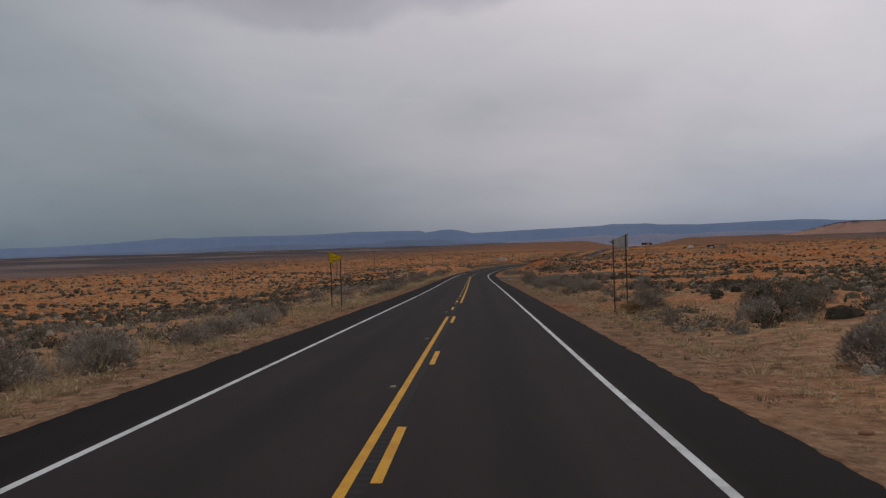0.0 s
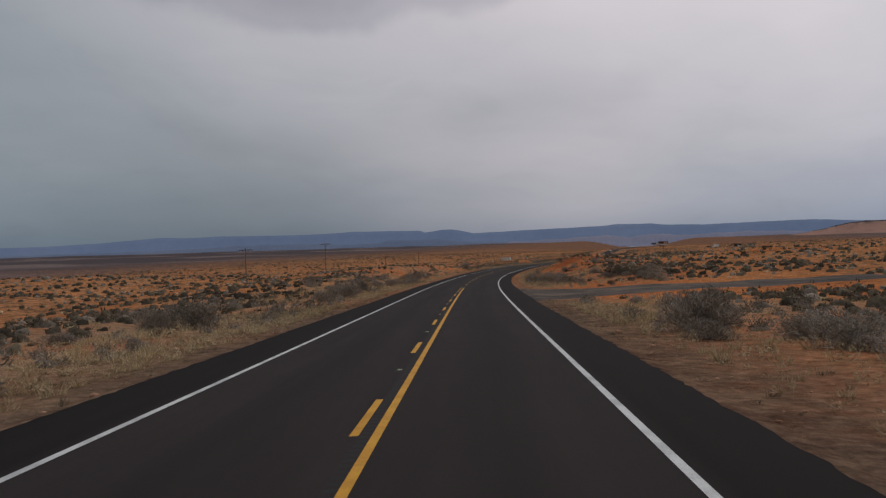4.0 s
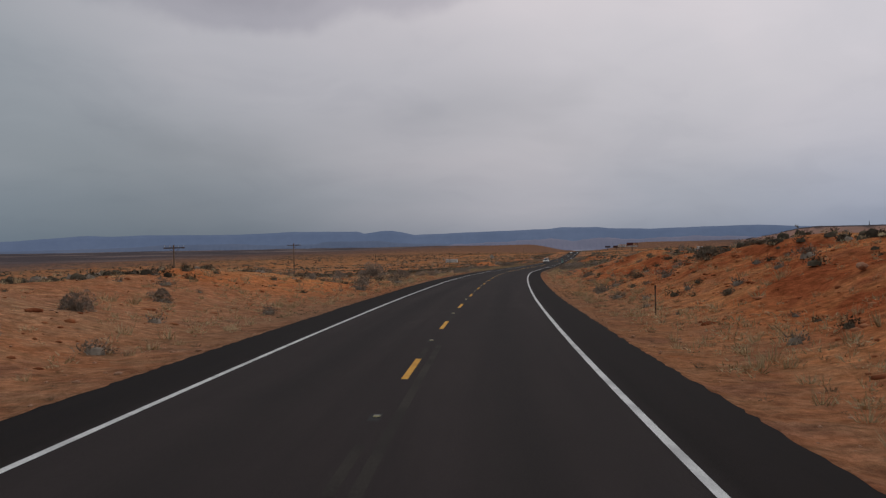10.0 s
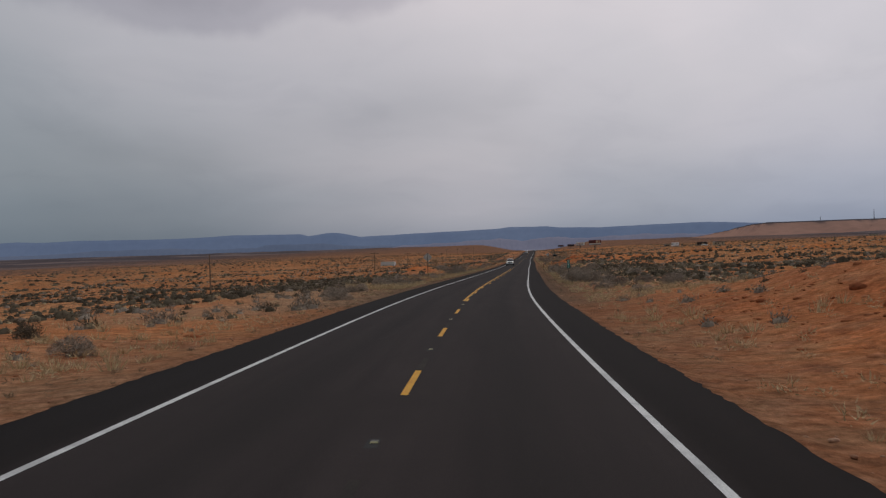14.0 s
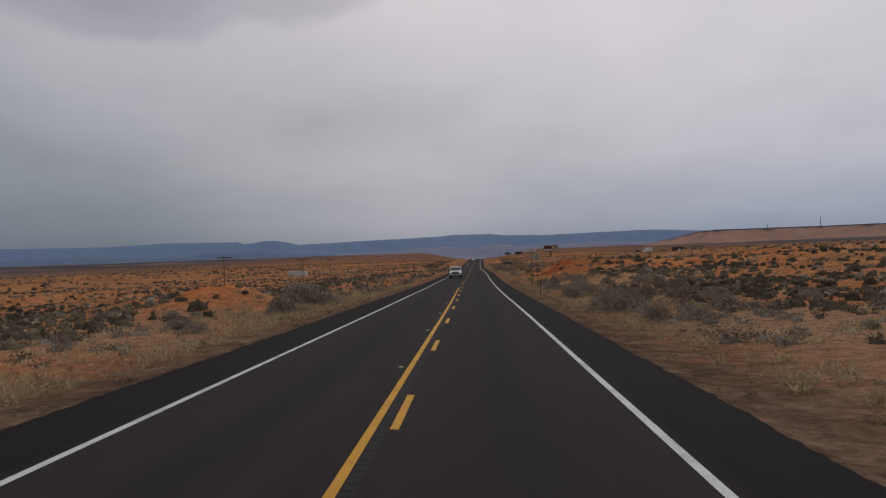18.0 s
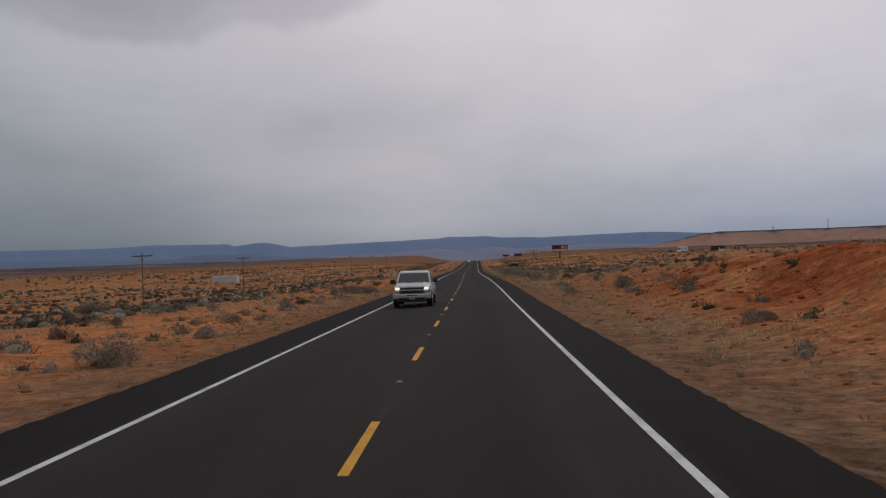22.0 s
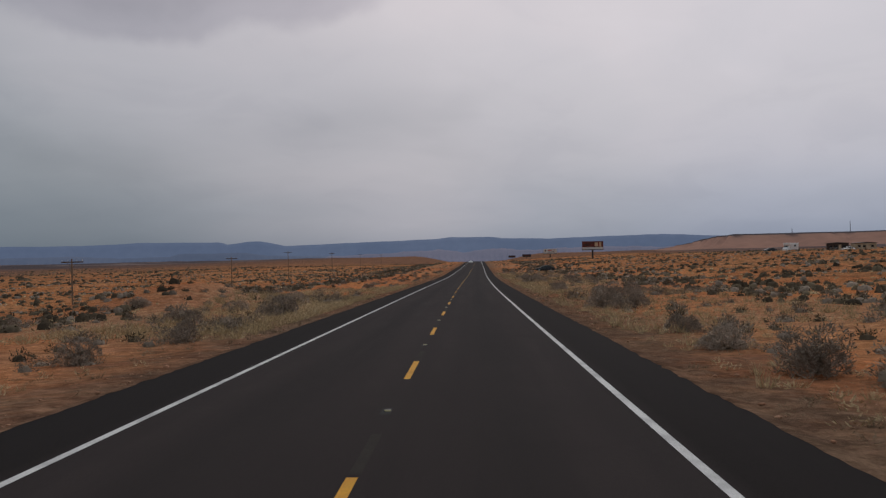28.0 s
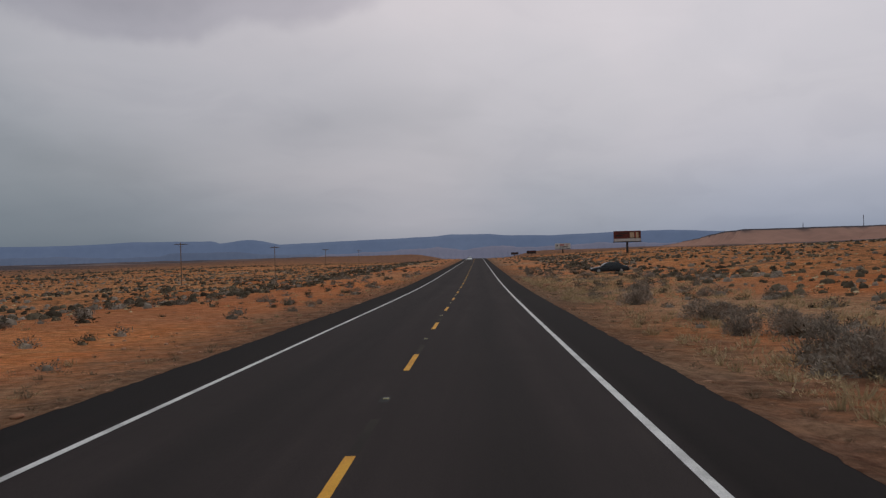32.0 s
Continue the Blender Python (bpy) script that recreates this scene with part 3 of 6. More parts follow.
def pavement(s, l):
    """Height of the road's surface: crowned, and leaning into its bend."""
    dip = np.interp(s, [-20, 0, 20, 40, 225, 250, 290, 312, 330, 350, 366, 400, 430, 605, 625, 670, 695], [0.012, 0.012, 0.012, 0, 0, 0.022, 0.022, 0.027, 0.038, 0.034, 0.022, 0.022, 0, 0, 0.016, 0.016, 0])
    return np.interp(s, S, RZ) - CROWN * np.abs(l) - np.interp(s, S, RT) * l - dip * np.maximum(l, 0)


HALF_L, HALF_R = 5.5, 5.35
MEAN = radians(9.0)


def along(s):
    return np.interp(s, S, RX), np.interp(s, S, RY), np.interp(s, S, RZ), np.interp(s, S, _h)


def plan(s, l):
    """Place in plan of the point s metres along the road and l metres to its right."""
    x, y, _, h = along(s)
    near = np.clip(l, -220, 220)
    far = l - near
    return x + near * np.cos(h) + far * math.cos(MEAN), y - near * np.sin(h) - far * math.sin(MEAN)


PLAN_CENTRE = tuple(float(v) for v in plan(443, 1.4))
BANK_S = [-300, 0, 40, 70, 170, 205, 235, 290, 350, 400, 435, 470, 590, 625, 660, 695, 725, 800, 1000, 5400]
BANK_R = [0.3, 0.7, 0.9, 0.3, 0.1, 0.5, 1.7, 2.6, 3.0, 2.6, 1.4, 0.2, 0.4, 1.9, 3.0, 1.8, 0.5, 0.3, 0.2, 0.2]
BANK_L = [0.0, -0.2, -0.3, -0.4, -0.3, 0.0, 0.8, 2.0, 1.2, 0.1, 0.0, 0.0, 0.0, 0.1, 0.1, 0.0, 0.0, 0.2, 0.1, 0.1]


def value_noise(x, y, size, seed):
    """Smooth random heights between -1 and 1 on a lattice of that size."""
    u, v = x / size, y / size
    i, j = np.floor(u), np.floor(v)
    fu, fv = u - i, v - j
    fu, fv = fu * fu * (3 - 2 * fu), fv * fv * (3 - 2 * fv)

    def at(a, b):
        q = np.sin(a * 127.1 + b * 311.7 + seed * 74.7) * 43758.5453
        return (q - np.floor(q)) * 2 - 1

    return (at(i, j) * (1 - fu) + at(i + 1, j) * fu) * (1 - fv) + (at(i, j + 1) * (1 - fu) + at(i + 1, j + 1) * fu) * fv


def ripple(x, y):
    """Uneven ground, in metres."""
    return 0.75 * value_noise(x, y, 19, 1) + 0.42 * value_noise(x, y, 7.3, 2) + 0.17 * value_noise(x, y, 2.9, 3) + 0.07 * value_noise(x, y, 1.1, 4)


def smooth01(a, b, v):
    u = np.clip((v - a) / (b - a), 0, 1)
    return u * u * (3 - 2 * u)


def ground_height(s, l):
    s, l = np.asarray(s, dtype=float), np.asarray(l, dtype=float)
    x, y = plan(s, l)
    zr = np.interp(s, S, RZ)
    a = np.abs(l)
    half = np.where(l < 0, HALF_L, HALF_R)
    d = np.maximum(a - half, 0)
    bank = np.where(l < 0, np.interp(s, BANK_S, BANK_L), np.interp(s, BANK_S, BANK_R))
    bank = bank * (1 + 0.25 * np.sin(s * 0.09 + l * 0.05) * np.sin(s * 0.031))
    edge = pavement(s, np.clip(l, -HALF_L, HALF_R)) - 0.04 - 0.07 * smooth01(0.0, 2.5, d)
    near = edge + bank * (0.3 * smooth01(1.5, 7.0, d) + 0.7 * smooth01(5.5, 12.5, d + 0.9 * value_noise(x, y, 6.5, 31)))
    # wash and slump marks on the cut faces
    near = near + np.abs(bank) * smooth01(3.0, 7.0, d) * (1 - smooth01(13, 20, d)) * (0.10 * value_noise(x, y, 4.2, 32) + 0.07 * value_noise(x, y, 1.7, 33))
    # the wider land: falls a little to the left, rises slowly to the right, and lifts again towards the far mountains
    low = -1.6 * smooth01(14, 45, -l) - 3.6 * smooth01(45, 500, -l)
    high = 0.022 * np.clip(l - 18, 0, 70) * smooth01(600, 1050, s) + 0.007 * np.clip(l - 25, 0, 500) + 0.007 * np.clip(l - 500, 0, 2500)
    swell = 2.0 * value_noise(x, y, 130, 5) + 1.3 * value_noise(x, y, 55, 6)
    swell = swell * (1 - 0.8 * smooth01(1000, 1250, s) * (1 - smooth01(200, 500, a)))
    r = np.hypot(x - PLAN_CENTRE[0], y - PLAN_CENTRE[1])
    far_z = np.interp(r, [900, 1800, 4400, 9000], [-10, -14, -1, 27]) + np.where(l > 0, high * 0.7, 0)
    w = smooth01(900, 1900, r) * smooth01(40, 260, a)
    mound = 1.5 * np.exp(-(((s - 565) / 6.5) ** 2 + ((l + 15.8) / 3.8) ** 2)) + 1.0 * np.exp(-(((s - 575) / 9) ** 2 + ((l + 24) / 5.0) ** 2))
    mound = mound + 1.6 * np.exp(-(((s - 842) / 8) ** 2 + ((l + 19) / 4.5) ** 2)) + 1.3 * np.exp(-(((s - 857) / 9) ** 2 + ((l + 26) / 6.0) ** 2))
    mound = mound * (1 + 0.25 * value_noise(x, y, 3.1, 51) + 0.15 * value_noise(x, y, 1.5, 52))
    z = near + low + high + mound + swell * smooth01(15, 120, d) + ripple(x, y) * (0.22 * smooth01(1.0, 6.0, d) + 0.6 * smooth01(8, 45, d))
    z = z * (1 - w) + (far_z + swell) * w
    return np.where(a <= half, pavement(s, l) - 0.12, z)


GROW_S = [-300, 160, 172, 200, 235, 246, 370, 380, 430, 442, 612, 624, 700, 795, 812, 850, 862, 990, 1010, 5400]
GROW_L = [1.0, 1.0, 1.0, 1.0, 0.9, 0.85, 0.25, 0.5, 0.6, 1.0, 1.0, 0.35, 0.35, 0.4, 1.0, 1.0, 0.30, 0.35, 0.6, 0.6]
GROW_R = [0.9, 0.9, 0.1, 0.2, 0.7, 0.25, 0.3, 0.3, 0.4, 1.0, 1.0, 0.35, 0.4, 0.6, 0.9, 1.0, 1.0, 1.0, 0.7, 0.6]


def growth(s, l):
    """How much dry grass and brush covers the ground: thick on the flats, thin on raw banks."""
    g = np.where(l < 0, np.interp(s, GROW_S, GROW_L), np.interp(s, GROW_S, GROW_R))
    a = np.abs(l)
    g = np.maximum(g, np.where(l > 0, np.interp(s, [225, 245, 425, 440, 612, 625, 700, 720], [0.85, 0.45, 0.45, 0.85, 0.85, 0.6, 0.6, 0.85]), 0.5) * (1 - smooth01(8.5, 11.5, a)))
    x, y = plan(s, l)
    g = g * (1 - np.exp(-(((s - 566) / 8) ** 2 + ((l + 16.5) / 4.5) ** 2))) * (1 - np.exp(-(((s - 847) / 11) ** 2 + ((l + 21) / 5.0) ** 2)))
    return np.clip(g * (0.85 + 0.5 * value_noise(x, y, 9, 21) + 0.3 * value_noise(x, y, 31, 22)), 0, 1)


def ground_at(s, l):
    x, y = plan(s, l)
    return float(x), float(y), float(ground_height(s, l))


def spread(lo, hi, near, growth):
    out, step = [lo], near
    while out[-1] < hi:
        out.append(min(out[-1] + step, hi))
        step *= growth
    return out


# ---- ground, road, paint ----
def grid_mesh(name, ss, ll, mat, height, cover=None):
    s, l = np.meshgrid(np.array(ss), np.array(ll), indexing="ij")
    x, y = plan(s, l)
    z = height(s, l)
    verts = np.stack([x, y, z], -1).reshape(-1, 3)
    n, m = s.shape
    i = (np.arange(n - 1)[:, None] * m + np.arange(m - 1)[None, :]).ravel()
    faces = np.stack([i, i + 1, i + m + 1, i + m], -1)[:, ::-1]
    me = from_arrays(name, verts, faces, mat, True)
    uv = me.uv_layers.new(name="along")
    uv.data.foreach_set("uv", np.stack([l.ravel(), s.ravel()], -1)[faces.ravel()].astype(np.float32).ravel())
    if cover is not None:
        uv = me.uv_layers.new(name="cover")
        c = cover(s, l).ravel()
        uv.data.foreach_set("uv", np.stack([c, c], -1)[faces.ravel()].astype(np.float32).ravel())
    return me


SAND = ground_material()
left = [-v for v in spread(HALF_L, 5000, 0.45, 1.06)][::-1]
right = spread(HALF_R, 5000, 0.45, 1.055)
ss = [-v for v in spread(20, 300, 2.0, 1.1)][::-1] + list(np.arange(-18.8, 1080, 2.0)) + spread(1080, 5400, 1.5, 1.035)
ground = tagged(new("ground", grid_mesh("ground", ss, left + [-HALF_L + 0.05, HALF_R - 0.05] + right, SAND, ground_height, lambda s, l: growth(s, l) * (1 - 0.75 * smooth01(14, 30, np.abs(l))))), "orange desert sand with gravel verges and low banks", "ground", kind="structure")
road_s = list(np.arange(-120, 1300, 2.0)) + spread(1300, 4200, 4, 1.04)
road = tagged(new("road", grid_mesh("road", road_s, [-HALF_L - 0.02, -HALF_L, -3.66, -1.8, 0, 1.8, 3.66, HALF_R, HALF_R + 0.02], ASPHALT,
                                    lambda s, l: pavement(s, l) - np.where(np.abs(l) > 5.36, np.where(l > 0, 0.14, np.where(l < -5.51, 0.14, 0.0)), 0.0))), "dark asphalt two-lane road with wide shoulders", "road", kind="structure")


def ribbon(name, s0, s1, l, width, mat, step=2.0, label="", lift=0.004):
    n = max(2, int((s1 - s0) / step) + 1)
    me = grid_mesh(name, np.linspace(s0, s1, n), [l - width / 2, l + width / 2], mat, lambda s, q: pavement(s, q) + lift)
    ob = new(name, me)
    ob.parent = road
    if label:
        tagged(ob, label)
    return ob


for l in (-3.66, 3.655):
    ribbon("edge_line", -110, 3800, l, 0.13, WHITE_LINE, 3.0, "white painted edge line")
ribbon("solid_centre_line", -60, 43.5, -0.10, 0.12, YELLOW_LINE, 2.0, "solid yellow no-passing line")
ribbon("solid_centre_line", 60.2, 206.0, 0.19, 0.12, YELLOW_LINE, 2.0, "solid yellow no-passing line")
ribbon("solid_centre_line", 440, 597.5, -0.11, 0.12, YELLOW_LINE, 2.0, "solid yellow no-passing line")
# broken centre line: dashes, 12.19 m apart, in the striping's own runs: far end of the first dash, count, place across, length
DASH_RUNS = [(-47.7, 7, 0.19, 3.5), (43.7, 1, 0.19, 4.9), (54.2, 1, -0.10, 3.5), (64.8, 12, -0.10, 3.5), (206.5, 1, -0.10, 4.6), (223.5, 21, 0.03, 3.5),
             (480.0, 8, 0.19, 3.5), (575.9, 1, 0.19, 3.2), (587.2, 2, 0.19, 3.5), (614.8, 1, 0.03, 3.3), (624.4, 90, 0.03, 3.5)]
GHOST = material("ground_off_paint", [(0.3, (0.034, 0.029, 0.026)), (0.7, (0.050, 0.042, 0.036))], 0.5, 40, 0.25, 0.9, spec=0.05)
ribbon("ground_off_paint", 207, 300, 0.29, 0.14, GHOST, 2.0, "faint scar of a ground-off line", lift=0.003)
MARK_S = []
for s1, count, l, size in DASH_RUNS:
    for k in range(count):
        end = s1 + 12.192 * k
        ribbon("centre_dash", end - size, end, l, 0.12, YELLOW_LINE, 1.6)
        if l == 0.03 and end < 1000:
            ribbon("ground_off_paint", end + 0.15, end + 2.6, l + 0.01, 0.13, GHOST, 1.3, lift=0.003)
        if end < 1100:
            MARK_S.append((end + 4.6, -0.32 if l > 0.1 else l - 0.02))


def ragged_verge(side):
    """Sand and gravel washed over the pavement's edge, with a crumbling inner line."""
    half = HALF_L if side < 0 else HALF_R
    s = np.arange(-40, 1000, 0.16)
    x, y = plan(s, side * half)
    reach = 0.08 + 0.02 * value_noise(x, y, 4.1, 11) + 0.025 * value_noise(x, y, 1.1, 12) + 0.05 * value_noise(x, y, 0.4, 13) + 0.02 * value_noise(x, y, 13, 14)
    if side > 0:
        reach = reach * np.where((s > 172) & (s < 208), 0.0, 1.0)
    inner = np.maximum(reach, 0.005)
    rows, across = [], []
    for off, up in ((-inner, 0.003), (-inner * 0.5, 0.008), (np.zeros_like(inner), 0.006), (np.full_like(inner, 0.45), None)):
        l = side * (half + off)
        px, py = plan(s, l)
        z = pavement(s, np.clip(l, -HALF_L, HALF_R)) + up if up is not None else ground_height(s, l) - 0.04
        if side > 0:
            z = z - 0.25 * ((s > 172) & (s < 208))
        rows.append(np.stack([px, py, z], -1))
        across.append(l)
    n = len(s)
    v, across = np.concatenate(rows), np.concatenate(across)
    i = (np.arange(3)[:, None] * n + np.arange(n - 1)[None, :]).ravel()
    f = np.stack([i, i + 1, i + n + 1, i + n], -1)
    if side > 0:
        f = f[:, ::-1]
    me = from_arrays("gravel_verge", v, f, SAND, True)
    for name, u in (("along", np.stack([across, np.tile(s, 4)], -1)), ("cover", np.repeat(growth(np.tile(s, 4), across)[:, None], 2, 1))):
        uv = me.uv_layers.new(name=name)
        uv.data.foreach_set("uv", u[f.ravel()].astype(np.float32).ravel())
    tagged(new("gravel_verge", me), "grey-brown grit washed over the pavement edge", "verge", kind="structure")


ragged_verge(-1)
ragged_verge(1)


# ---- far land ----
def ridge(name, label, rows, foot, mat, lean, seed, jag, folds=6):
    """A range of hills: rows of (bearing in degrees, distance, height of the crest above 0); a crumpled slope falls from the crest towards the viewer."""
    rng = np.random.default_rng(seed)
    az = np.array([r[0] for r in rows])
    n = 420
    a = np.linspace(az[0], az[-1], n)
    dist = np.interp(a, az, [r[1] for r in rows])
    top = np.interp(a, az, [r[2] for r in rows])
    rough = sum(np.sin(a * f + rng.uniform(0, 6.3)) / f**0.8 for f in (3.1, 6.7, 13, 27, 51, 90)) * jag
    top = top + rough
    levels = 9
    verts = []
    for i in range(levels):
        u = i / (levels - 1)
        gully = np.sin(a * 19 + rng.uniform(0, 6)) * 0.5 + np.sin(a * 47 + 2 * i * 0.1) * 0.35
        d = dist - lean * u + gully * lean * 0.09 * math.sin(math.pi * u)
        z = foot + (top - foot) * (1 - u) ** 1.25
        r = np.radians(a)
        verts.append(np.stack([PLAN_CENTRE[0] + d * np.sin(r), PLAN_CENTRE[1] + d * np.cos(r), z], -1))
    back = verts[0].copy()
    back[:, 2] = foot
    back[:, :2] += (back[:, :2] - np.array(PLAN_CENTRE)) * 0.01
    verts = np.concatenate([back, *verts])
    rows_n = levels + 1
    i = (np.arange(rows_n - 1)[:, None] * n + np.arange(n - 1)[None, :]).ravel()
    faces = np.stack([i, i + 1, i + n + 1, i + n], -1)[:, ::-1]
    return tagged(new(name, from_arrays(name, verts, faces, mat, True)), label, "mountains", kind="structure")


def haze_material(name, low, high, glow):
    """A far slope seen through kilometres of air: haze painted into base colour and emission."""
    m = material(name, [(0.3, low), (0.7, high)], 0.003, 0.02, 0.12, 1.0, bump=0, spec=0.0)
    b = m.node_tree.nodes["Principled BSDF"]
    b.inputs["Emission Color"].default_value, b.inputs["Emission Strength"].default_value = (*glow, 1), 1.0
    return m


# blue and lilac here are painted haze, not the rock's own colour
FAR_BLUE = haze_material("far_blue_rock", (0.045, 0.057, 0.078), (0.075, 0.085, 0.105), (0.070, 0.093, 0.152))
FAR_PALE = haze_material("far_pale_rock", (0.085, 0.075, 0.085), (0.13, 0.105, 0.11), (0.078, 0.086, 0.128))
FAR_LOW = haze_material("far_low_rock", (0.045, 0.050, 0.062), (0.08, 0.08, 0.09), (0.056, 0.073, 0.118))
# crest of the far range: bearing and height angle, both in degrees
CREST = [(-40, 0.60), (-24, 0.70), (-21, 0.82), (-18.5, 1.0), (-17.3, 1.08), (-16, 1.0), (-14.4, 1.07), (-9.9, 1.02), (-7.7, 1.05), (-6.0, 1.14), (-4.0, 1.12), (-1.85, 1.09), (-1.6, 0.95), (-1.0, 1.02), (-0.5, 1.11), (0.1, 1.11), (0.6, 1.03), (1.5, 0.82), (3.0, 0.86), (5.1, 0.93), (7.0, 0.97), (9.5, 1.04), (10.2, 1.12), (12.4, 1.09), (13.1, 1.00), (15.5, 0.92), (18.4, 0.98), (21.6, 1.02), (23.1, 0.92), (25.1, 0.8), (30, 0.7), (50, 0.65)]
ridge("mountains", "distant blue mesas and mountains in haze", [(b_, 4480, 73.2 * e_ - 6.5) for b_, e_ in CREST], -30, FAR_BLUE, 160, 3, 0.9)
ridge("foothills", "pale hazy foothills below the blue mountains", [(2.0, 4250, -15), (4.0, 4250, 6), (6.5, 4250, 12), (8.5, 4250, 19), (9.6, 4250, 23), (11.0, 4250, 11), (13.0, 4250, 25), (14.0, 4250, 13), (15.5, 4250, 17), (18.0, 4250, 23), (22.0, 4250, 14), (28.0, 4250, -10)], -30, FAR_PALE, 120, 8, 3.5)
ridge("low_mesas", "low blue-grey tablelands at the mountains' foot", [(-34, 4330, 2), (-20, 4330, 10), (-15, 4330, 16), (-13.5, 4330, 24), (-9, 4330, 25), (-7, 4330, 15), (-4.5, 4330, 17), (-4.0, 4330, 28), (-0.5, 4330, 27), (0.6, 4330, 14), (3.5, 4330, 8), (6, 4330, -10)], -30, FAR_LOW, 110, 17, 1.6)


def mesa():
    """A long flat-topped mesa: a dark cap over pale red slopes."""
    rim = [(3960, 560, 0.05), (3900, 650, 0.45), (3860, 735, 0.88), (3830, 795, 1.0), (3767, 1128, 1.0), (3500, 1480, 1.0), (3050, 1850, 1.0), (2200, 2300, 1.0), (900, 2600, 1.0)]
    n = 260
    k = np.linspace(0, len(rim) - 1, n)
    s, l, f = (np.interp(k, range(len(rim)), [r[i] for r in rim]) for i in range(3))
    wob = 14 * np.sin(k * 9.0) + 8 * np.sin(k * 23 + 1)
    x, y = plan(s, l)
    foot = ground_height(s - 180, l - 150) - 3
    top = 43.0
    dx, dy = np.gradient(x), np.gradient(y)
    d = np.hypot(dx, dy)
    nx, ny = -dy / d, dx / d
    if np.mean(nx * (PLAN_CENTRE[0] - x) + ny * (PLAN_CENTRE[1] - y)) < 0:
        nx, ny = -nx, -ny
    x, y = x + nx * wob, y + ny * wob
    # profile: (distance out from the rim, share of the height)
    prof = [(-700, 1.02), (-60, 1.01), (0, 1.0), (4, 0.91), (14, 0.88), (40, 0.70), (90, 0.45), (160, 0.20), (260, 0.0)]
    rows = []
    for j, (out, share) in enumerate(prof):
        gully = (12 * np.sin(k * 14) + 7 * np.sin(k * 37 + 0.7)) * (1 if 3 < j < 8 else 0)
        rows.append(np.stack([x + nx * (out + gully), y + ny * (out + gully), foot + (top - foot) * share * f], -1))
    body = thing("mesa", 0, 0, 0, 0, "long flat-topped red mesa with a dark rock rim", "mesa", kind="structure")
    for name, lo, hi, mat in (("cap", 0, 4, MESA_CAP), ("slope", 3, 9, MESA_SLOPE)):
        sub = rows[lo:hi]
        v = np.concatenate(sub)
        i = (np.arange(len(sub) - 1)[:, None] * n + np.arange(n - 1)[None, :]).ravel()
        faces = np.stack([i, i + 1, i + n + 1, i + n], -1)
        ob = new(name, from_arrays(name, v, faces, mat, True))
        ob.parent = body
    return body


# the mesa's red and dark rock, with a weak emission painted on as haze
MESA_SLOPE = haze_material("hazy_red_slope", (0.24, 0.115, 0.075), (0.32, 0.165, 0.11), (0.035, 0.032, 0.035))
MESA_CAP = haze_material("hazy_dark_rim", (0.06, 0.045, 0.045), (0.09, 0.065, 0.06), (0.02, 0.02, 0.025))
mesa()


# ---- shrubs ----
def blades(rng, n, base, tip, width):
    """n thin triangles from base points to tips."""
    side = np.cross(tip - base, rng.normal(size=(n, 3)))
    side /= np.linalg.norm(side, axis=1)[:, None] + 1e-9
    w = (np.broadcast_to(width, n))[:, None]
    v = np.stack([base - side * w / 2, base + side * w / 2, tip], 1).reshape(-1, 3)
    return v, np.arange(3 * n).reshape(n, 3)


def dome_points(rng, n, flat=0.75, lumps=10):
    """Points on an uneven dome of radius about 0.5, with gaps between its lobes."""
    c = rng.normal(size=(lumps, 3))
    c[:, 2] = np.abs(c[:, 2]) * 0.8 + 0.1
    c /= np.linalg.norm(c, axis=1)[:, None]
    c *= rng.uniform(0.18, 0.34, lumps)[:, None]
    r = rng.uniform(0.16, 0.27, lumps)
    pick = rng.integers(0, lumps, n)
    d = rng.normal(size=(n, 3))
    d /= np.linalg.norm(d, axis=1)[:, None]
    d[:, 2] = np.abs(d[:, 2]) * 1.0 - 0.25
    p = c[pick] + d * (r[pick] * rng.uniform(0.55, 1.0, n) ** 0.5)[:, None]
    p[:, 2] = np.maximum(p[:, 2] * flat * 1.5, 0.0)
    return p


def shrub_meshes(seed, leafy, leaf_len, leaf_w):
    rng = np.random.default_rng(seed)
    tips = dome_points(rng, 110) * 0.9
    roots = rng.normal(size=(110, 3)) * [0.05, 0.05, 0]
    mids = roots * 0.5 + tips * 0.5 + [0, 0, 0.02]
    v1, f1 = blades(rng, 110, roots, mids, 0.02)
    v2, f2 = blades(rng, 110, mids, tips, 0.014)
    tv, tf = np.concatenate([v1, v2]), np.concatenate([f1, f2 + len(v1)])
    p = dome_points(rng, leafy)
    d = p * [1, 1, 0.4] + [0, 0, 0.35] + rng.normal(size=p.shape) * 0.38
    d /= np.linalg.norm(d, axis=1)[:, None]
    lv, lf = blades(rng, leafy, p, p + d * (leaf_len * rng.uniform(0.5, 1.2, leafy))[:, None], leaf_w)
    return (tv, tf), (lv, lf)


SHRUB_KINDS = {}
for kind, mats, n_leaf, ll_, lw in (("sage", (SAGE, SAGE_LEAF), 2700, 0.072, 0.0125), ("dark", (BARK, DARK_LEAF), 1500, 0.065, 0.017), ("straw", (STRAW, STRAW), 600, 0.22, 0.018)):
    SHRUB_KINDS[kind] = []
    for k in range(5):
        (tv, tf), (lv, lf) = shrub_meshes(100 * len(kind) + k, n_leaf, ll_, lw)
        SHRUB_KINDS[kind].append((from_arrays("woody_base", tv, tf, mats[0]), from_arrays("foliage", lv, lf, mats[1])))
SHRUB_LABEL = {"sage": "grey twiggy sagebrush growing in orange sand", "dark": "low dark green desert shrub on sand", "straw": "clump of dry straw-coloured bunch grass"}
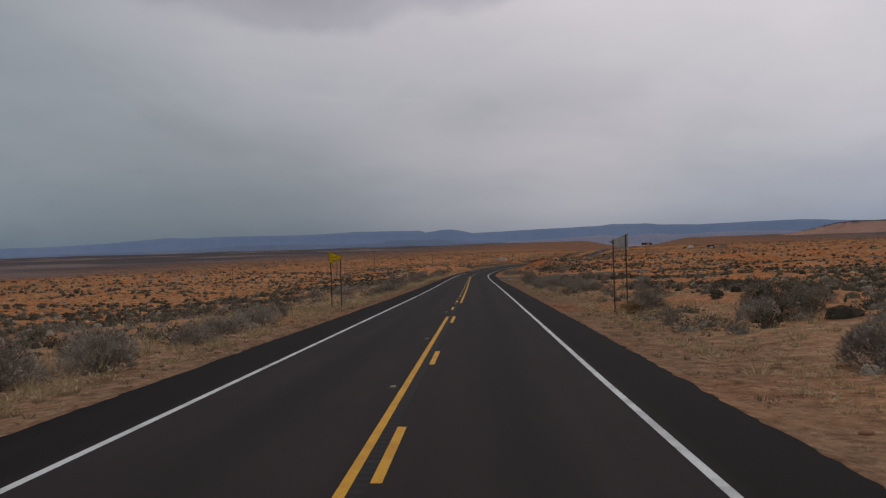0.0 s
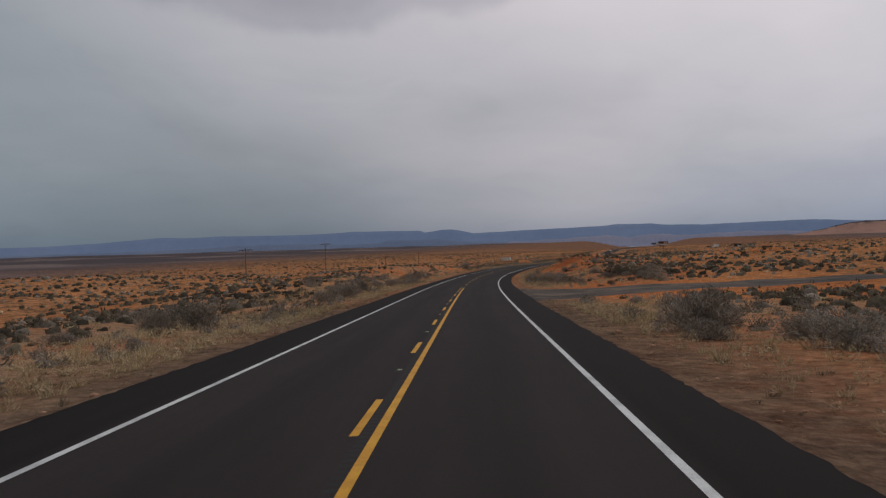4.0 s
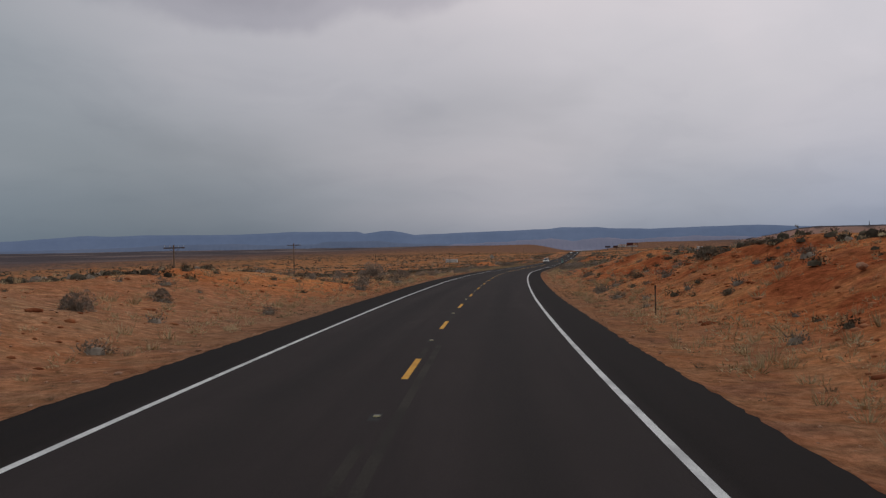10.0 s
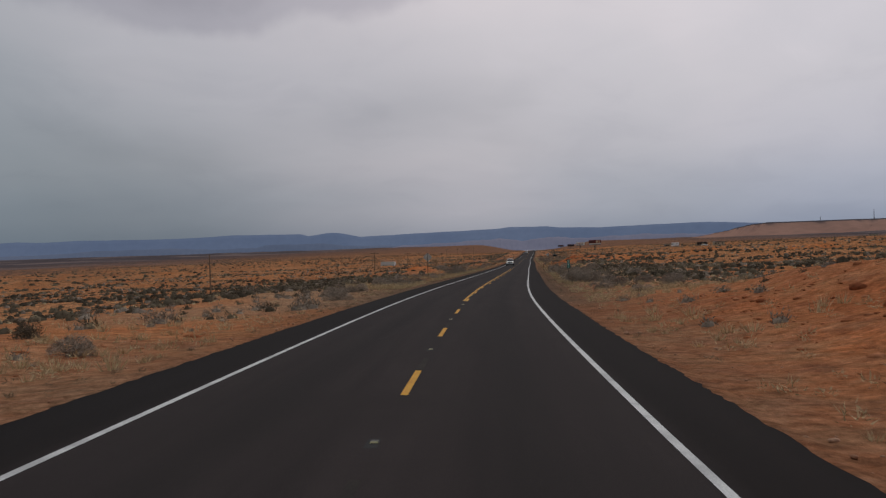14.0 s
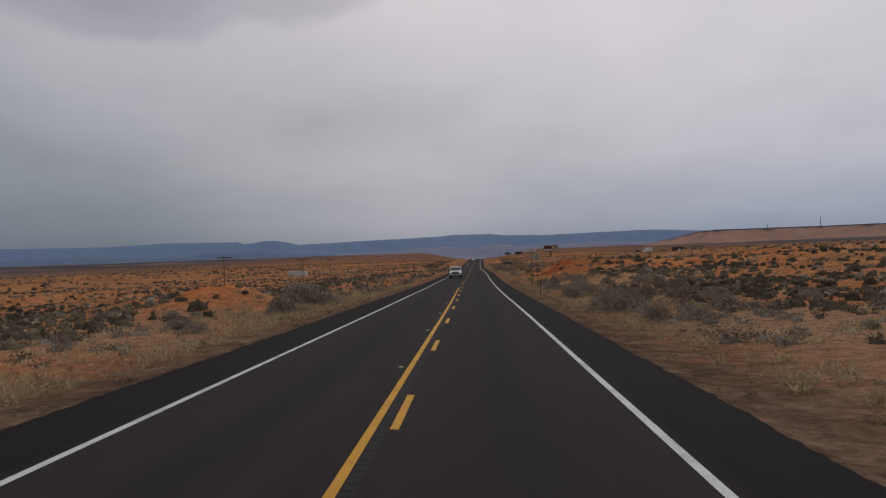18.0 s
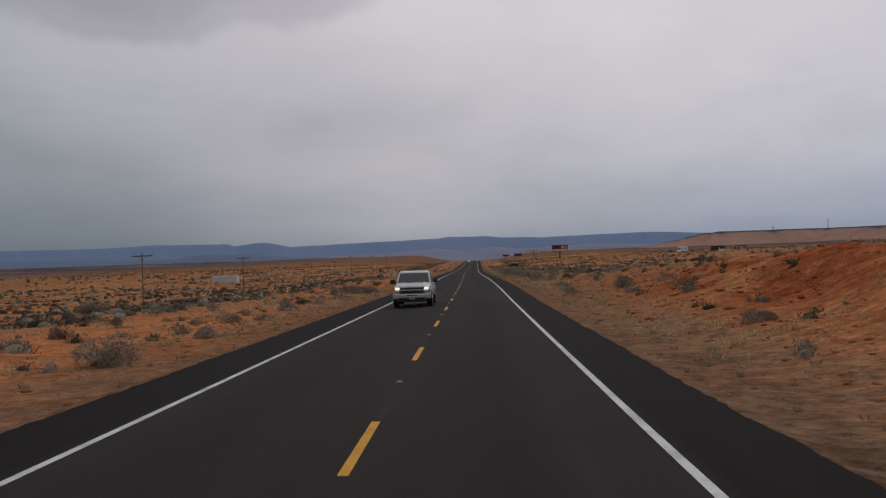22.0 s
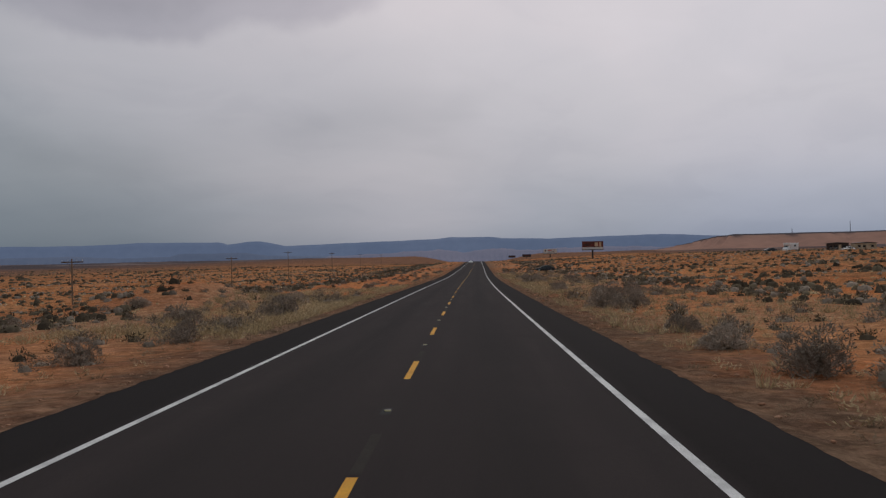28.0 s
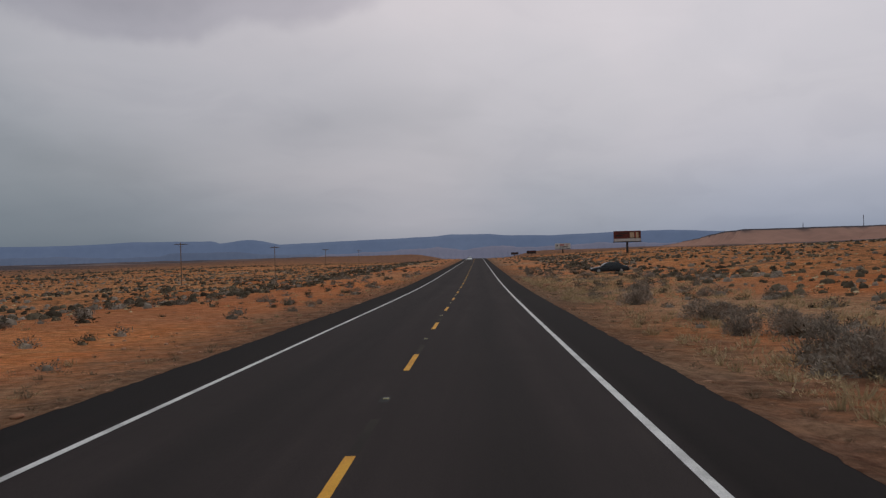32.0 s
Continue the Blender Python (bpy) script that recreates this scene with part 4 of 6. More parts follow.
SHRUB_NAME = {"sage": "sagebrush", "dark": "desert_shrub", "straw": "bunch_grass"}
shrub_rng = np.random.default_rng(5)
TAKEN = []


def shrub(kind, s, l, size, tall=1.0):
    r = shrub_rng
    x, y, z = ground_at(s, l)
    ob = new(SHRUB_NAME[kind])
    ob.matrix_world = Matrix.Translation((x, y, z - 0.03 * size)) @ Matrix.Rotation(r.uniform(0, 6.28), 4, "Z") @ Matrix.Diagonal((size * r.uniform(0.85, 1.25), size * r.uniform(0.85, 1.2), size * tall * r.uniform(0.8, 1.1), 1))
    tagged(ob, SHRUB_LABEL[kind], "shrub" if kind != "straw" else "grass", {"sage": "roadside sagebrush", "dark": "dark desert shrubs", "straw": "bunch grass clumps"}[kind])
    for me in SHRUB_KINDS[kind][int(r.integers(0, 5))]:
        c = new(me.name.split(".")[0], me)
        c.parent = ob
    TAKEN.append((s, l, size))


# those that stand out beside the road, stretch by stretch: along, across, width
SAGE_A = [(20, -11, 2), (21, -9.2, 2.2), (21, 9.8, 2.2), (24, -8.2, 2), (27, -9.4, 2.2), (33, -8.3, 1.5), (36, 11.2, 1.8), (38, -8.4, 1.7), (41, 15, 1.8), (42, -8.6, 1.7), (47, -9, 1.5), (48, 9.4, 1.5), (52, -9.4, 1.5), (55, 10.5, 1.6), (80, 9, 1.8), (84, 10.2, 2), (101.1, 7.8, 1.8), (102.5, -7.6, 2.1), (108, 9.9, 2.2), (109.2, 9, 2), (110.8, 8.3, 2.4), (114.3, -9.7, 1.5), (116.3, 7.8, 1.9), (118, 12, 2), (129.1, -9.1, 2.7), (131.6, 15.7, 2.8), (132.1, 11.7, 2.5), (142.9, 8.7, 2.8)]
SAGE_B = [(151.2, -10.5, 2.8), (185, -9.8, 2.2), (191, -9.6, 2.5), (201.8, -10.4, 2.5), (209.3, 11.8, 1), (209.4, -10.3, 2.7), (213.7, 10.7, 1.7), (220, 10.5, 1.4), (226, -10.5, 1.8), (227.1, 8, 2.8), (230.6, 10.6, 2.2), (231, -9.5, 1.6), (242.6, -8.6, 1.9), (243.9, 10.5, 1.1), (247.2, -7.9, 1.3), (247.3, 10.7, 1.1), (249.5, -13, 2.1), (254, 13, 1.2), (254.6, -9.2, 1.4), (258, 14.5, 1.4), (262, -9.6, 2), (263, 7.5, 0.9), (266, -10.8, 1.9), (266.1, 18, 1.8), (270, -9, 1.6), (274, 9.3, 1.6), (275, -10, 1.5), (279, -9.4, 1.5)]
SAGE_C = [(307, -11.8, 1.1), (318, -13, 0.9), (369.7, -17, 1), (370.3, -10.6, 0.9), (371.3, -14.6, 1.4), (382, 10.2, 0.9), (389.8, -10.7, 1.8), (390.4, -14.3, 2.8), (399, -10, 1.3), (404, -8.8, 1.2), (412, -9.2, 1.2), (480, -10.2, 1.8), (486, 10.4, 2.2), (487, -9.2, 1.9), (488, 8.2, 2.2), (489, -8.1, 1.5), (492, 8.2, 2), (496, 9.6, 2.2), (501, 8.6, 2), (509, 9.2, 2), (514, 10.6, 1.9), (540, 8.5, 1.9), (547.5, 7.9, 2.2), (553, -9, 1.9), (561.9, 9.6, 2), (563.2, -9.1, 2.8), (567.7, 7.9, 1.5), (587.6, -13.7, 2.8)]
SAGE_D = [(574, 8.7, 2.0), (578, 9.8, 1.8), (584, 9, 1.4), (589, 10.6, 1.6), (592.4, 8.6, 1.7), (596, 11.5, 1.8), (603, 10, 1.8), (607, 11.2, 2), (611, 9.4, 1.5), (615, -12, 1.5), (622, -12.6, 1.4), (636.4, -8.3, 1.7), (640.9, 9.9, 1.1), (646, -8.2, 0.9), (655.9, -9.8, 1), (668, -9.4, 1.2), (672, 10.5, 1.4), (680.1, -25.4, 2.2), (703, -9.8, 1.5), (706, -9, 1.9), (709, -11.5, 1.4), (718, -12, 1.1), (721, 10, 1.5), (726, 8.8, 1.5), (785, 10.4, 1.7), (787, 8.6, 2), (790, 9.8, 2.2), (790, -11.4, 1.3), (793, 8.2, 1.8), (795, -10.5, 1.4), (799, 7.9, 1.5), (799, -9.2, 1.5), (806, 8.4, 1.4)]
SAGE_E = [(806, -8.4, 1.4), (811, -8, 1.2), (823.1, -8.4, 2), (823.6, 8.1, 2.1), (829.4, -12.2, 1.5), (835.3, 9.8, 2), (838, -10.3, 2), (860, 9, 1.3), (870, 10, 1.5), (893.6, 15.5, 1.3), (899.4, 14.1, 1.8), (900, 8.6, 1.8), (901, 10, 1.7), (909.8, 10.2, 1.7), (910, 11.1, 1.1), (910.3, 8.9, 1.5), (932, 9.4, 1.7)]
DARK_A = [(31, 14.8, 1.8), (38, 12.4, 2.3), (44, 13.8, 2.4), (124, 12.6, 1.7), (205.5, 14.4, 0.8), (215.4, 16.9, 2.6), (218.7, 16, 2.7), (281, -12, 1.4), (333, 13.5, 1.7), (337, 14.8, 1.3), (400.5, -25.1, 2.2), (645.7, -13.3, 1), (722, 12, 1.6), (738, -11, 1.1), (742, -9, 1.1)]
STRAW_A = [(46, 8.4, 1.1)]
STANDOUTS = [("sage", SAGE_A), ("sage", SAGE_B), ("sage", SAGE_C), ("sage", SAGE_D), ("sage", SAGE_E), ("dark", DARK_A), ("straw", STRAW_A)]
for kind, rows_ in STANDOUTS:
    for s_, l_, w_ in rows_:
        shrub(kind, s_, l_, w_ * 1.12, 1.12)
        if w_ >= 1.9:
            shrub(kind, s_ + shrub_rng.uniform(-1.6, 1.6), l_ + math.copysign(shrub_rng.uniform(0.5, 1.8), l_), w_ * 0.8, 1.05)
for lo, hi, near, far_, count, kinds in ((94, 140, 10.5, 20, 40, "sage"), (206, 236, 9.0, 22, 22, "sage"), (205, 262, -10.0, -22, 18, "sage"), (205, 262, -12.0, -24, 10, "dark"), (484, 516, 8.2, 16, 10, "sage"), (538, 572, 8.4, 17, 12, "sage"), (12, 32, -8.2, -12, 5, "sage"), (96, 116, -8.4, -12, 8, "sage"),(55, 165, 8.2, 16, 26, "sage"), (55, 185, -8.2, -15, 24, "sage"), (195, 245, -8.0, -15, 8, "sage"), (430, 480, -8.5, -16, 8, "sage"), (440, 480, 8.5, 16, 10, "sage"), (500, 620, -8.2, -15, 18, "sage"),
                                         (515, 620, 8.2, 17, 22, "sage"), (820, 1000, 9, 20, 16, "sage"), (820, 1000, -9, -20, 12, "sage"), (235, 430, 11, 22, 10, "dark"), (235, 420, -11, -22, 10, "dark"), (620, 780, -9, -20, 10, "dark"), (700, 780, 11, 22, 8, "sage")):
    for k in range(int(count * 0.62)):
        shrub(kinds, shrub_rng.uniform(lo, hi), near + (far_ - near) * shrub_rng.uniform(0, 1) ** 1.4, shrub_rng.uniform(1.1, 2.5) * (0.65 if kinds == "dark" else 1), 0.9)


def scatter(name, label, mat, template, tfaces, s, l, size, tall, seed, sink=0.03):
    """Many small plants in one mesh, each a turned and scaled copy of one of the templates."""
    rng = np.random.default_rng(seed)
    x, y = plan(s, l)
    z = ground_height(s, l) - sink * size
    n = len(s)
    which = rng.integers(0, len(template), n)
    a = rng.uniform(0, 6.283, n)
    vs, fs, at = [], [], 0
    for k, (tv, tf) in enumerate(zip(template, tfaces)):
        m = which == k
        c, q = np.cos(a[m])[:, None], np.sin(a[m])[:, None]
        sz = size[m][:, None]
        stretch = rng.uniform(0.8, 1.3, m.sum())[:, None]
        vx = (tv[None, :, 0] * c * stretch - tv[None, :, 1] * q) * sz + x[m][:, None]
        vy = (tv[None, :, 0] * q * stretch + tv[None, :, 1] * c) * sz + y[m][:, None]
        vz = tv[None, :, 2] * sz * tall[m][:, None] + z[m][:, None]
        v = np.stack([vx, vy, vz], -1).reshape(-1, 3)
        f = (tf[None] + (np.arange(m.sum()) * len(tv))[:, None, None]).reshape(-1, 3) + at
        at += len(v)
        vs.append(v)
        fs.append(f)
    return tagged(new(name, from_arrays(name, np.concatenate(vs), np.concatenate(fs), mat)), label, "scrub", kind="stuff")


def heart(rng, sides, wide, high):
    """The dense middle of a plant: a low uneven dome."""
    turn = np.linspace(0, 2 * math.pi, sides + 1)[:sides] + rng.uniform(0, 1)
    ring = np.stack([np.cos(turn), np.sin(turn), turn * 0], -1) * (wide * rng.uniform(0.75, 1.15, sides))[:, None]
    up = ring * rng.uniform(0.70, 0.95, sides)[:, None] + np.stack([turn * 0, turn * 0, high * rng.uniform(0.45, 0.8, sides)], -1)
    v = np.concatenate([ring, up, [[rng.normal() * 0.08, rng.normal() * 0.08, high]]])
    f = []
    for i in range(sides):
        j = (i + 1) % sides
        f += [(i, j, sides + j), (i, sides + j, sides + i), (sides + i, sides + j, 2 * sides)]
    return v, np.array(f)


def joined(a, b):
    return np.concatenate([a[0], b[0]]), np.concatenate([a[1], b[1] + len(a[0])])


def tuft_template(seed, n, length, width, core, wide, high):
    """A small plant: thin blades fanning out over an uneven dome, with broader leaves within."""
    rng = np.random.default_rng(seed)
    p = dome_points(rng, n, 0.7, 6)
    d = p * [1, 1, 0.7] + [0, 0, 0.22] + rng.normal(size=p.shape) * 0.13
    d /= np.linalg.norm(d, axis=1)[:, None]
    reach = (length * rng.uniform(0.6, 1.25, n))[:, None]
    v, f = blades(rng, n, p * 0.82 - d * reach * 0.35, p * 0.82 + d * reach * 0.65, width)
    v[:, 2] = np.maximum(v[:, 2], -0.02)
    return joined((v, f), heart(rng, core, wide, high))


def bush_template(seed, n, length, width, sides, wide=0.30, high=0.26):
    """A round twiggy bush: short leaves all over an uneven dome, dense within."""
    rng = np.random.default_rng(seed)
    p = dome_points(rng, n, 0.72, 10) * rng.uniform(0.62, 1.0, n)[:, None]
    d = p * [1, 1, 0.4] + [0, 0, 0.3] + rng.normal(size=p.shape) * 0.22
    d /= np.linalg.norm(d, axis=1)[:, None]
    leaves = blades(rng, n, p, p + d * (length * rng.uniform(0.5, 1.2, n))[:, None], width)
    return joined(leaves, heart(rng, sides, wide, high)) if sides else leaves


def clump_template(seed, n):
    """A spray of dry grass: blades rising and bending outward from one root."""
    rng = np.random.default_rng(seed)
    a, lean = rng.uniform(0, 2 * math.pi, n), rng.uniform(0.05, 0.50, n)
    root = np.stack([np.cos(a), np.sin(a), a * 0], -1) * (rng.uniform(0, 0.26, n))[:, None]
    tip = root + np.stack([np.cos(a) * lean * 0.8, np.sin(a) * lean * 0.8, 0.52 - 0.7 * lean * lean], -1) * rng.uniform(0.6, 1.0, n)[:, None]
    return blades(rng, n, root, tip, 0.032)


def meadow(seed, n, s0, s1, l0, l1):
    """Thick straw-coloured bunch grass in one stretch of the verge."""
    rng = np.random.default_rng(seed)
    s, l = rng.uniform(s0, s1, n), l0 + (l1 - l0) * rng.uniform(0, 1, n) ** 1.2
    x, y = plan(s, l)
    keep = rng.uniform(0, 1, n) < np.clip(0.65 + 0.6 * value_noise(x, y, 6, 61) + 0.4 * value_noise(x, y, 17, 62), 0.05, 1)
    s, l = s[keep], l[keep]
    scatter("dry_grass", "pale bunch grass growing beside the pavement", STRAW_SCRUB, [c[0] for c in GRASS_T], [c[1] for c in GRASS_T], s, l, rng.uniform(0.4, 1.0, len(s)), rng.uniform(0.7, 1.1, len(s)), seed + 1)


BUSH_T = [bush_template(300 + k, 260, 0.09, 0.026, 5, 0.22, 0.18) for k in range(5)]
NEAR_T = [bush_template(340 + k, 75, 0.13, 0.045, 5, 0.24, 0.20) for k in range(6)]
MID_T = [bush_template(360 + k, 11, 0.15, 0.085, 4, 0.36, 0.30) for k in range(7)]
TUFT_T = [bush_template(380 + k, 8, 0.24, 0.09, 3, 0.28, 0.24) for k in range(5)]
GRASS_T = [clump_template(60 + k, 28) for k in range(3)] + [bush_template(70 + k, 30, 0.19, 0.036, 0) for k in range(5)]
FAR_T = [tuft_template(80 + k, 3, 0.26, 0.12, 5, 0.44, 0.40) for k in range(5)]


def sparse(s, l):
    """How thickly the scrub grows: thin on the raw cut banks and in bare patches."""
    x, y = plan(s, l)
    cut = np.where(l > 0, np.interp(s, [225, 245, 425, 440, 612, 625, 700, 720], [1, 0.75, 0.7, 1, 1, 0.6, 0.6, 1]), np.interp(s, [225, 245, 295, 310, 350, 370, 612, 625, 760, 775, 845, 870], [1, 0.95, 0.95, 0.8, 0.8, 1, 1, 0.65, 0.65, 0.9, 0.9, 0.5]))
    cut = np.where((np.abs(l) > 17) | (np.abs(l) < 8.5), 1.0, cut)
    patch = np.clip(0.72 + 0.5 * value_noise(x, y, 37, 41) + 0.5 * value_noise(x, y, 11, 42), 0.1, 1.0)
    cut = cut * (1 - np.exp(-(((s - 566) / 8) ** 2 + ((l + 16.5) / 5.0) ** 2))) * (1 - np.exp(-(((s - 847) / 11) ** 2 + ((l + 21) / 6.0) ** 2)))
    drive = np.where((l > 0) & (l < 36) & (s > 173) & (s < 203), 0.0, 1.0) * np.where((l > 0) & (l < 42) & (s > 998) & (s < 1008), 0.0, 1.0)
    return cut * patch * drive


def sow(seed, n, s0, s1, l0, l1, power=1.0):
    rng = np.random.default_rng(seed)
    s = rng.uniform(s0, s1, n)
    l = (l0 + (l1 - l0) * rng.uniform(0, 1, n) ** power) * np.where(rng.uniform(0, 1, n) < 0.5, -1, 1)
    keep = rng.uniform(0, 1, n) < sparse(s, l)
    return s[keep], l[keep], rng


GREY_SCRUB = material("grey_scrub", [(0.25, (0.17, 0.136, 0.106)), (0.5, (0.26, 0.209, 0.164)), (0.75, (0.36, 0.292, 0.230))], 0.05, 6, 0.3, 0.95, random_tint=0.35, bump=0, spec=0.0, island=True)
DARK_SCRUB = material("dark_scrub", [(0.25, (0.060, 0.047, 0.034)), (0.5, (0.110, 0.086, 0.060)), (0.75, (0.19, 0.150, 0.100))], 0.05, 6, 0.3, 0.95, random_tint=0.4, bump=0, spec=0.0, island=True)
STRAW_SCRUB = material("straw_scrub", [(0.25, (0.38, 0.282, 0.160)), (0.5, (0.53, 0.400, 0.235)), (0.75, (0.67, 0.515, 0.315))], 0.05, 6, 0.3, 0.95, random_tint=0.35, bump=0, spec=0.0, island=True)


LITTER_GRASS = material("dull_dry_grass", [(0.25, (0.17, 0.122, 0.080)), (0.5, (0.25, 0.182, 0.120)), (0.75, (0.35, 0.262, 0.172))], 0.05, 6, 0.3, 0.95, random_tint=0.35, bump=0, spec=0.0, island=True)


def lay(name, label, mat, template, seed, n, area, power, lo, hi, tall, grown=False):
    s, l, rng = sow(seed, n, *area, power)
    if grown:
        keep = rng.uniform(0, 1, len(s)) < growth(s, l)
        s, l = s[keep], l[keep]
    scatter(name, label, mat, [t[0] for t in template], [t[1] for t in template], s, l, rng.uniform(lo, hi, len(s)), rng.uniform(*tall, len(s)), seed + 1)


lay("dark_scrub", "low dark green scrub dotted over sand", DARK_SCRUB, NEAR_T, 201, 3000, (-10, 1100, 9.5, 25), 0.9, 0.4, 1.35, (0.75, 1.15))
lay("grey_scrub", "small grey brush dotted over sand", GREY_SCRUB, NEAR_T, 203, 3000, (-10, 1100, 8.4, 25), 1.1, 0.35, 1.2, (0.8, 1.2))
lay("dark_scrub", "low dark scrub across the sandy flats", DARK_SCRUB, MID_T, 215, 27000, (20, 1300, 18, 150), 1.3, 0.6, 1.6, (0.8, 1.3))
lay("dark_scrub", "low dark brush close over the sand", DARK_SCRUB, MID_T, 223, 9000, (10, 1100, 16, 65), 1.0, 0.4, 1.2, (0.8, 1.3))
lay("grey_scrub", "small grey brush across the sandy flats", GREY_SCRUB, MID_T, 217, 18000, (20, 1300, 18, 150), 1.25, 0.5, 1.4, (0.8, 1.2))
lay("dry_grass", "pale dry tufts across the sandy flats", STRAW_SCRUB, TUFT_T, 221, 17000, (20, 1250, 18, 130), 1.25, 0.4, 1.0, (0.55, 0.9))
lay("dark_scrub", "dense dark brush over the flats", DARK_SCRUB, MID_T, 225, 4200, (470, 640, 13, 95), 1.1, 0.7, 1.7, (0.8, 1.3))
lay("dark_scrub", "dense dark brush over the flats", DARK_SCRUB, MID_T, 227, 4200, (30, 230, 13, 95), 1.1, 0.6, 1.5, (0.8, 1.3))
lay("sage_thicket", "grey twiggy sagebrush growing in a belt along the road", GREY_SCRUB, BUSH_T, 219, 2000, (-10, 1060, 8.0, 22), 1.3, 1.0, 2.1, (0.7, 1.0), True)
lay("dry_grass", "tufts of dry straw grass", STRAW_SCRUB, GRASS_T, 205, 5000, (-10, 1030, 6.6, 22), 1.3, 0.35, 0.8, (0.7, 1.1), True)
lay("dry_grass", "scattered dry grass over the sand", STRAW_SCRUB, GRASS_T, 206, 6500, (-10, 1050, 6.6, 40), 1.2, 0.25, 0.65, (0.6, 1.0))
lay("dry_grass", "thin dry grass along the pavement's edge", LITTER_GRASS, GRASS_T, 207, 15000, (-10, 1000, 5.7, 9.6), 1.0, 0.16, 0.5, (0.6, 1.0), True)
meadow(231, 3600, 806, 888, -6.4, -15)
meadow(233, 3200, 470, 625, -6.6, -14)
meadow(235, 3000, 0, 172, -6.6, -13)
meadow(237, 2500, 440, 625, 6.8, 15)
meadow(239, 3600, 780, 1000, 6.4, 17)
meadow(241, 1300, 0, 170, 6.8, 13)
meadow(243, 550, 225, 430, 6.3, 9.5)
meadow(245, 300, 625, 780, 6.3, 9.5)
meadow(247, 700, 246, 300, -7, -15)
meadow(249, 1700, 186, 246, -6.6, -18)
meadow(251, 600, 205, 246, 7, 17)
meadow(253, 500, 300, 430, -6.6, -14)
meadow(255, 800, 668, 780, 8, 17)
meadow(257, 1100, 235, 432, 8.5, 20)
meadow(259, 700, 240, 430, -7.5, -19)
meadow(261, 420, 612, 705, 8.5, 18)
meadow(263, 450, 622, 800, -7.5, -18)
lay("far_scrub", "dark scrub across the distant plain", DARK_SCRUB, FAR_T, 209, 9000, (100, 1900, 120, 460), 1.2, 1.3, 3.0, (0.6, 0.95))
lay("far_scrub", "scrub beside the far end of the road", DARK_SCRUB, FAR_T, 213, 7000, (1100, 2000, 9, 110), 1.0, 0.7, 1.6, (0.5, 0.8))


# ---- road furniture ----
def heading_at(s):
    return math.degrees(float(np.interp(s, S, _h)))


def stand(name, s, l, label, category, turn=0.0, group=""):
    x, y, z = ground_at(s, l)
    return thing(name, x, y, z, heading_at(s) + turn, label, category, group)


def pennant_sign(s, l, facing, clear):
    """A no-passing pennant on two posts. facing: towards the traffic that comes along +s, or its back; clear: the panel's height over the road."""
    ob = stand("no_passing_sign", s, l, "yellow no passing zone pennant sign on two posts" if facing else "bare metal back of a pennant sign on two posts", "road sign", 0 if facing else 180)
    w, h = 0.94, 0.80
    low = float(np.interp(s, S, RZ)) + clear - ob.location.z
    outline = [(-w / 2, low), (w / 2 - 0.03, low + h / 2 - 0.03), (w / 2, low + h / 2), (w / 2 - 0.03, low + h / 2 + 0.03), (-w / 2, low + h)]
    bm = bmesh.new()
    prism(bm, outline, 0.004)
    part("panel", bm, GALV if not facing else SIGN_YELLOW, ob, "unpainted grey sheet metal" if not facing else "")
    if not facing:
        bm = bmesh.new()
        prism(bm, outline, 0.003, Matrix.Translation((0, -0.005, 0)))
        part("yellow_face", bm, SIGN_YELLOW, ob)
    bm = bmesh.new()
    rim = 0.022
    y0 = -0.006 if facing else -0.009
    for (x1, z1), (x2, z2) in zip(outline, outline[1:] + outline[:1]):
        a, b = Vector((x1 * 0.94 - 0.01, y0, (z1 - low - h / 2) * 0.92 + low + h / 2)), Vector((x2 * 0.94 - 0.01, y0, (z2 - low - h / 2) * 0.92 + low + h / 2))
        d = (b - a).normalized()
        n = Vector((-d.z, 0, d.x)) * rim / 2
        vs = [bm.verts.new(q) for q in (a - n, b - n, b + n, a + n)]
        bm.faces.new(vs)
    part("border", bm, SIGN_BLACK, ob)
    for text, dz, dx in (("NO", 0.18, -0.30), ("PASSING", 0.0, -0.15), ("ZONE", -0.18, -0.26)):
        lettering("letters", text, 0.135, SIGN_BLACK, ob, (dx, y0, low + h / 2 + dz))
    for px in (-w / 2 + 0.12, w / 2 - 0.22):
        bm = bmesh.new()
        top = low + (h - 0.05 if px < 0 else h * 0.62)
        box(bm, px, 0.035, (top - 0.5) / 2, 0.055, 0.055, top + 0.5, 0.008)
        for k in range(2):
            tube(bm, (px, 0.0, low + 0.25 + 0.3 * k), (px, -0.01, low + 0.25 + 0.3 * k), 0.012, seg=6)
        part("post", bm, RUST_POST, ob)
    return ob


pennant_sign(61, -7.45, True, 2.62)
pennant_sign(47.3, 8.0, False, 2.76)
pennant_sign(603.5, 7.7, False, 2.42)


def diamond_back(s, l):
    ob = stand("diamond_sign", s, l, "bare metal back of a diamond road sign", "road sign", 180)
    r, mid = 0.54, 2.75
    for name, mat, y in (("panel", GALV, 0.0), ("yellow_face", SIGN_YELLOW, -0.006)):
        bm = bmesh.new()
        c = 0.05
        prism(bm, [(-r, mid - c), (-c, mid - r), (c, mid - r), (r, mid - c), (r, mid + c), (c, mid + r), (-c, mid + r), (-r, mid + c)], 0.004, Matrix.Translation((0, y, 0)))
        part(name, bm, mat, ob)
    bm = bmesh.new()
    box(bm, 0, 0.035, 1.4, 0.06, 0.06, 3.8, 0.008)
    part("post", bm, RUST_POST, ob)


diamond_back(512, -9.0)


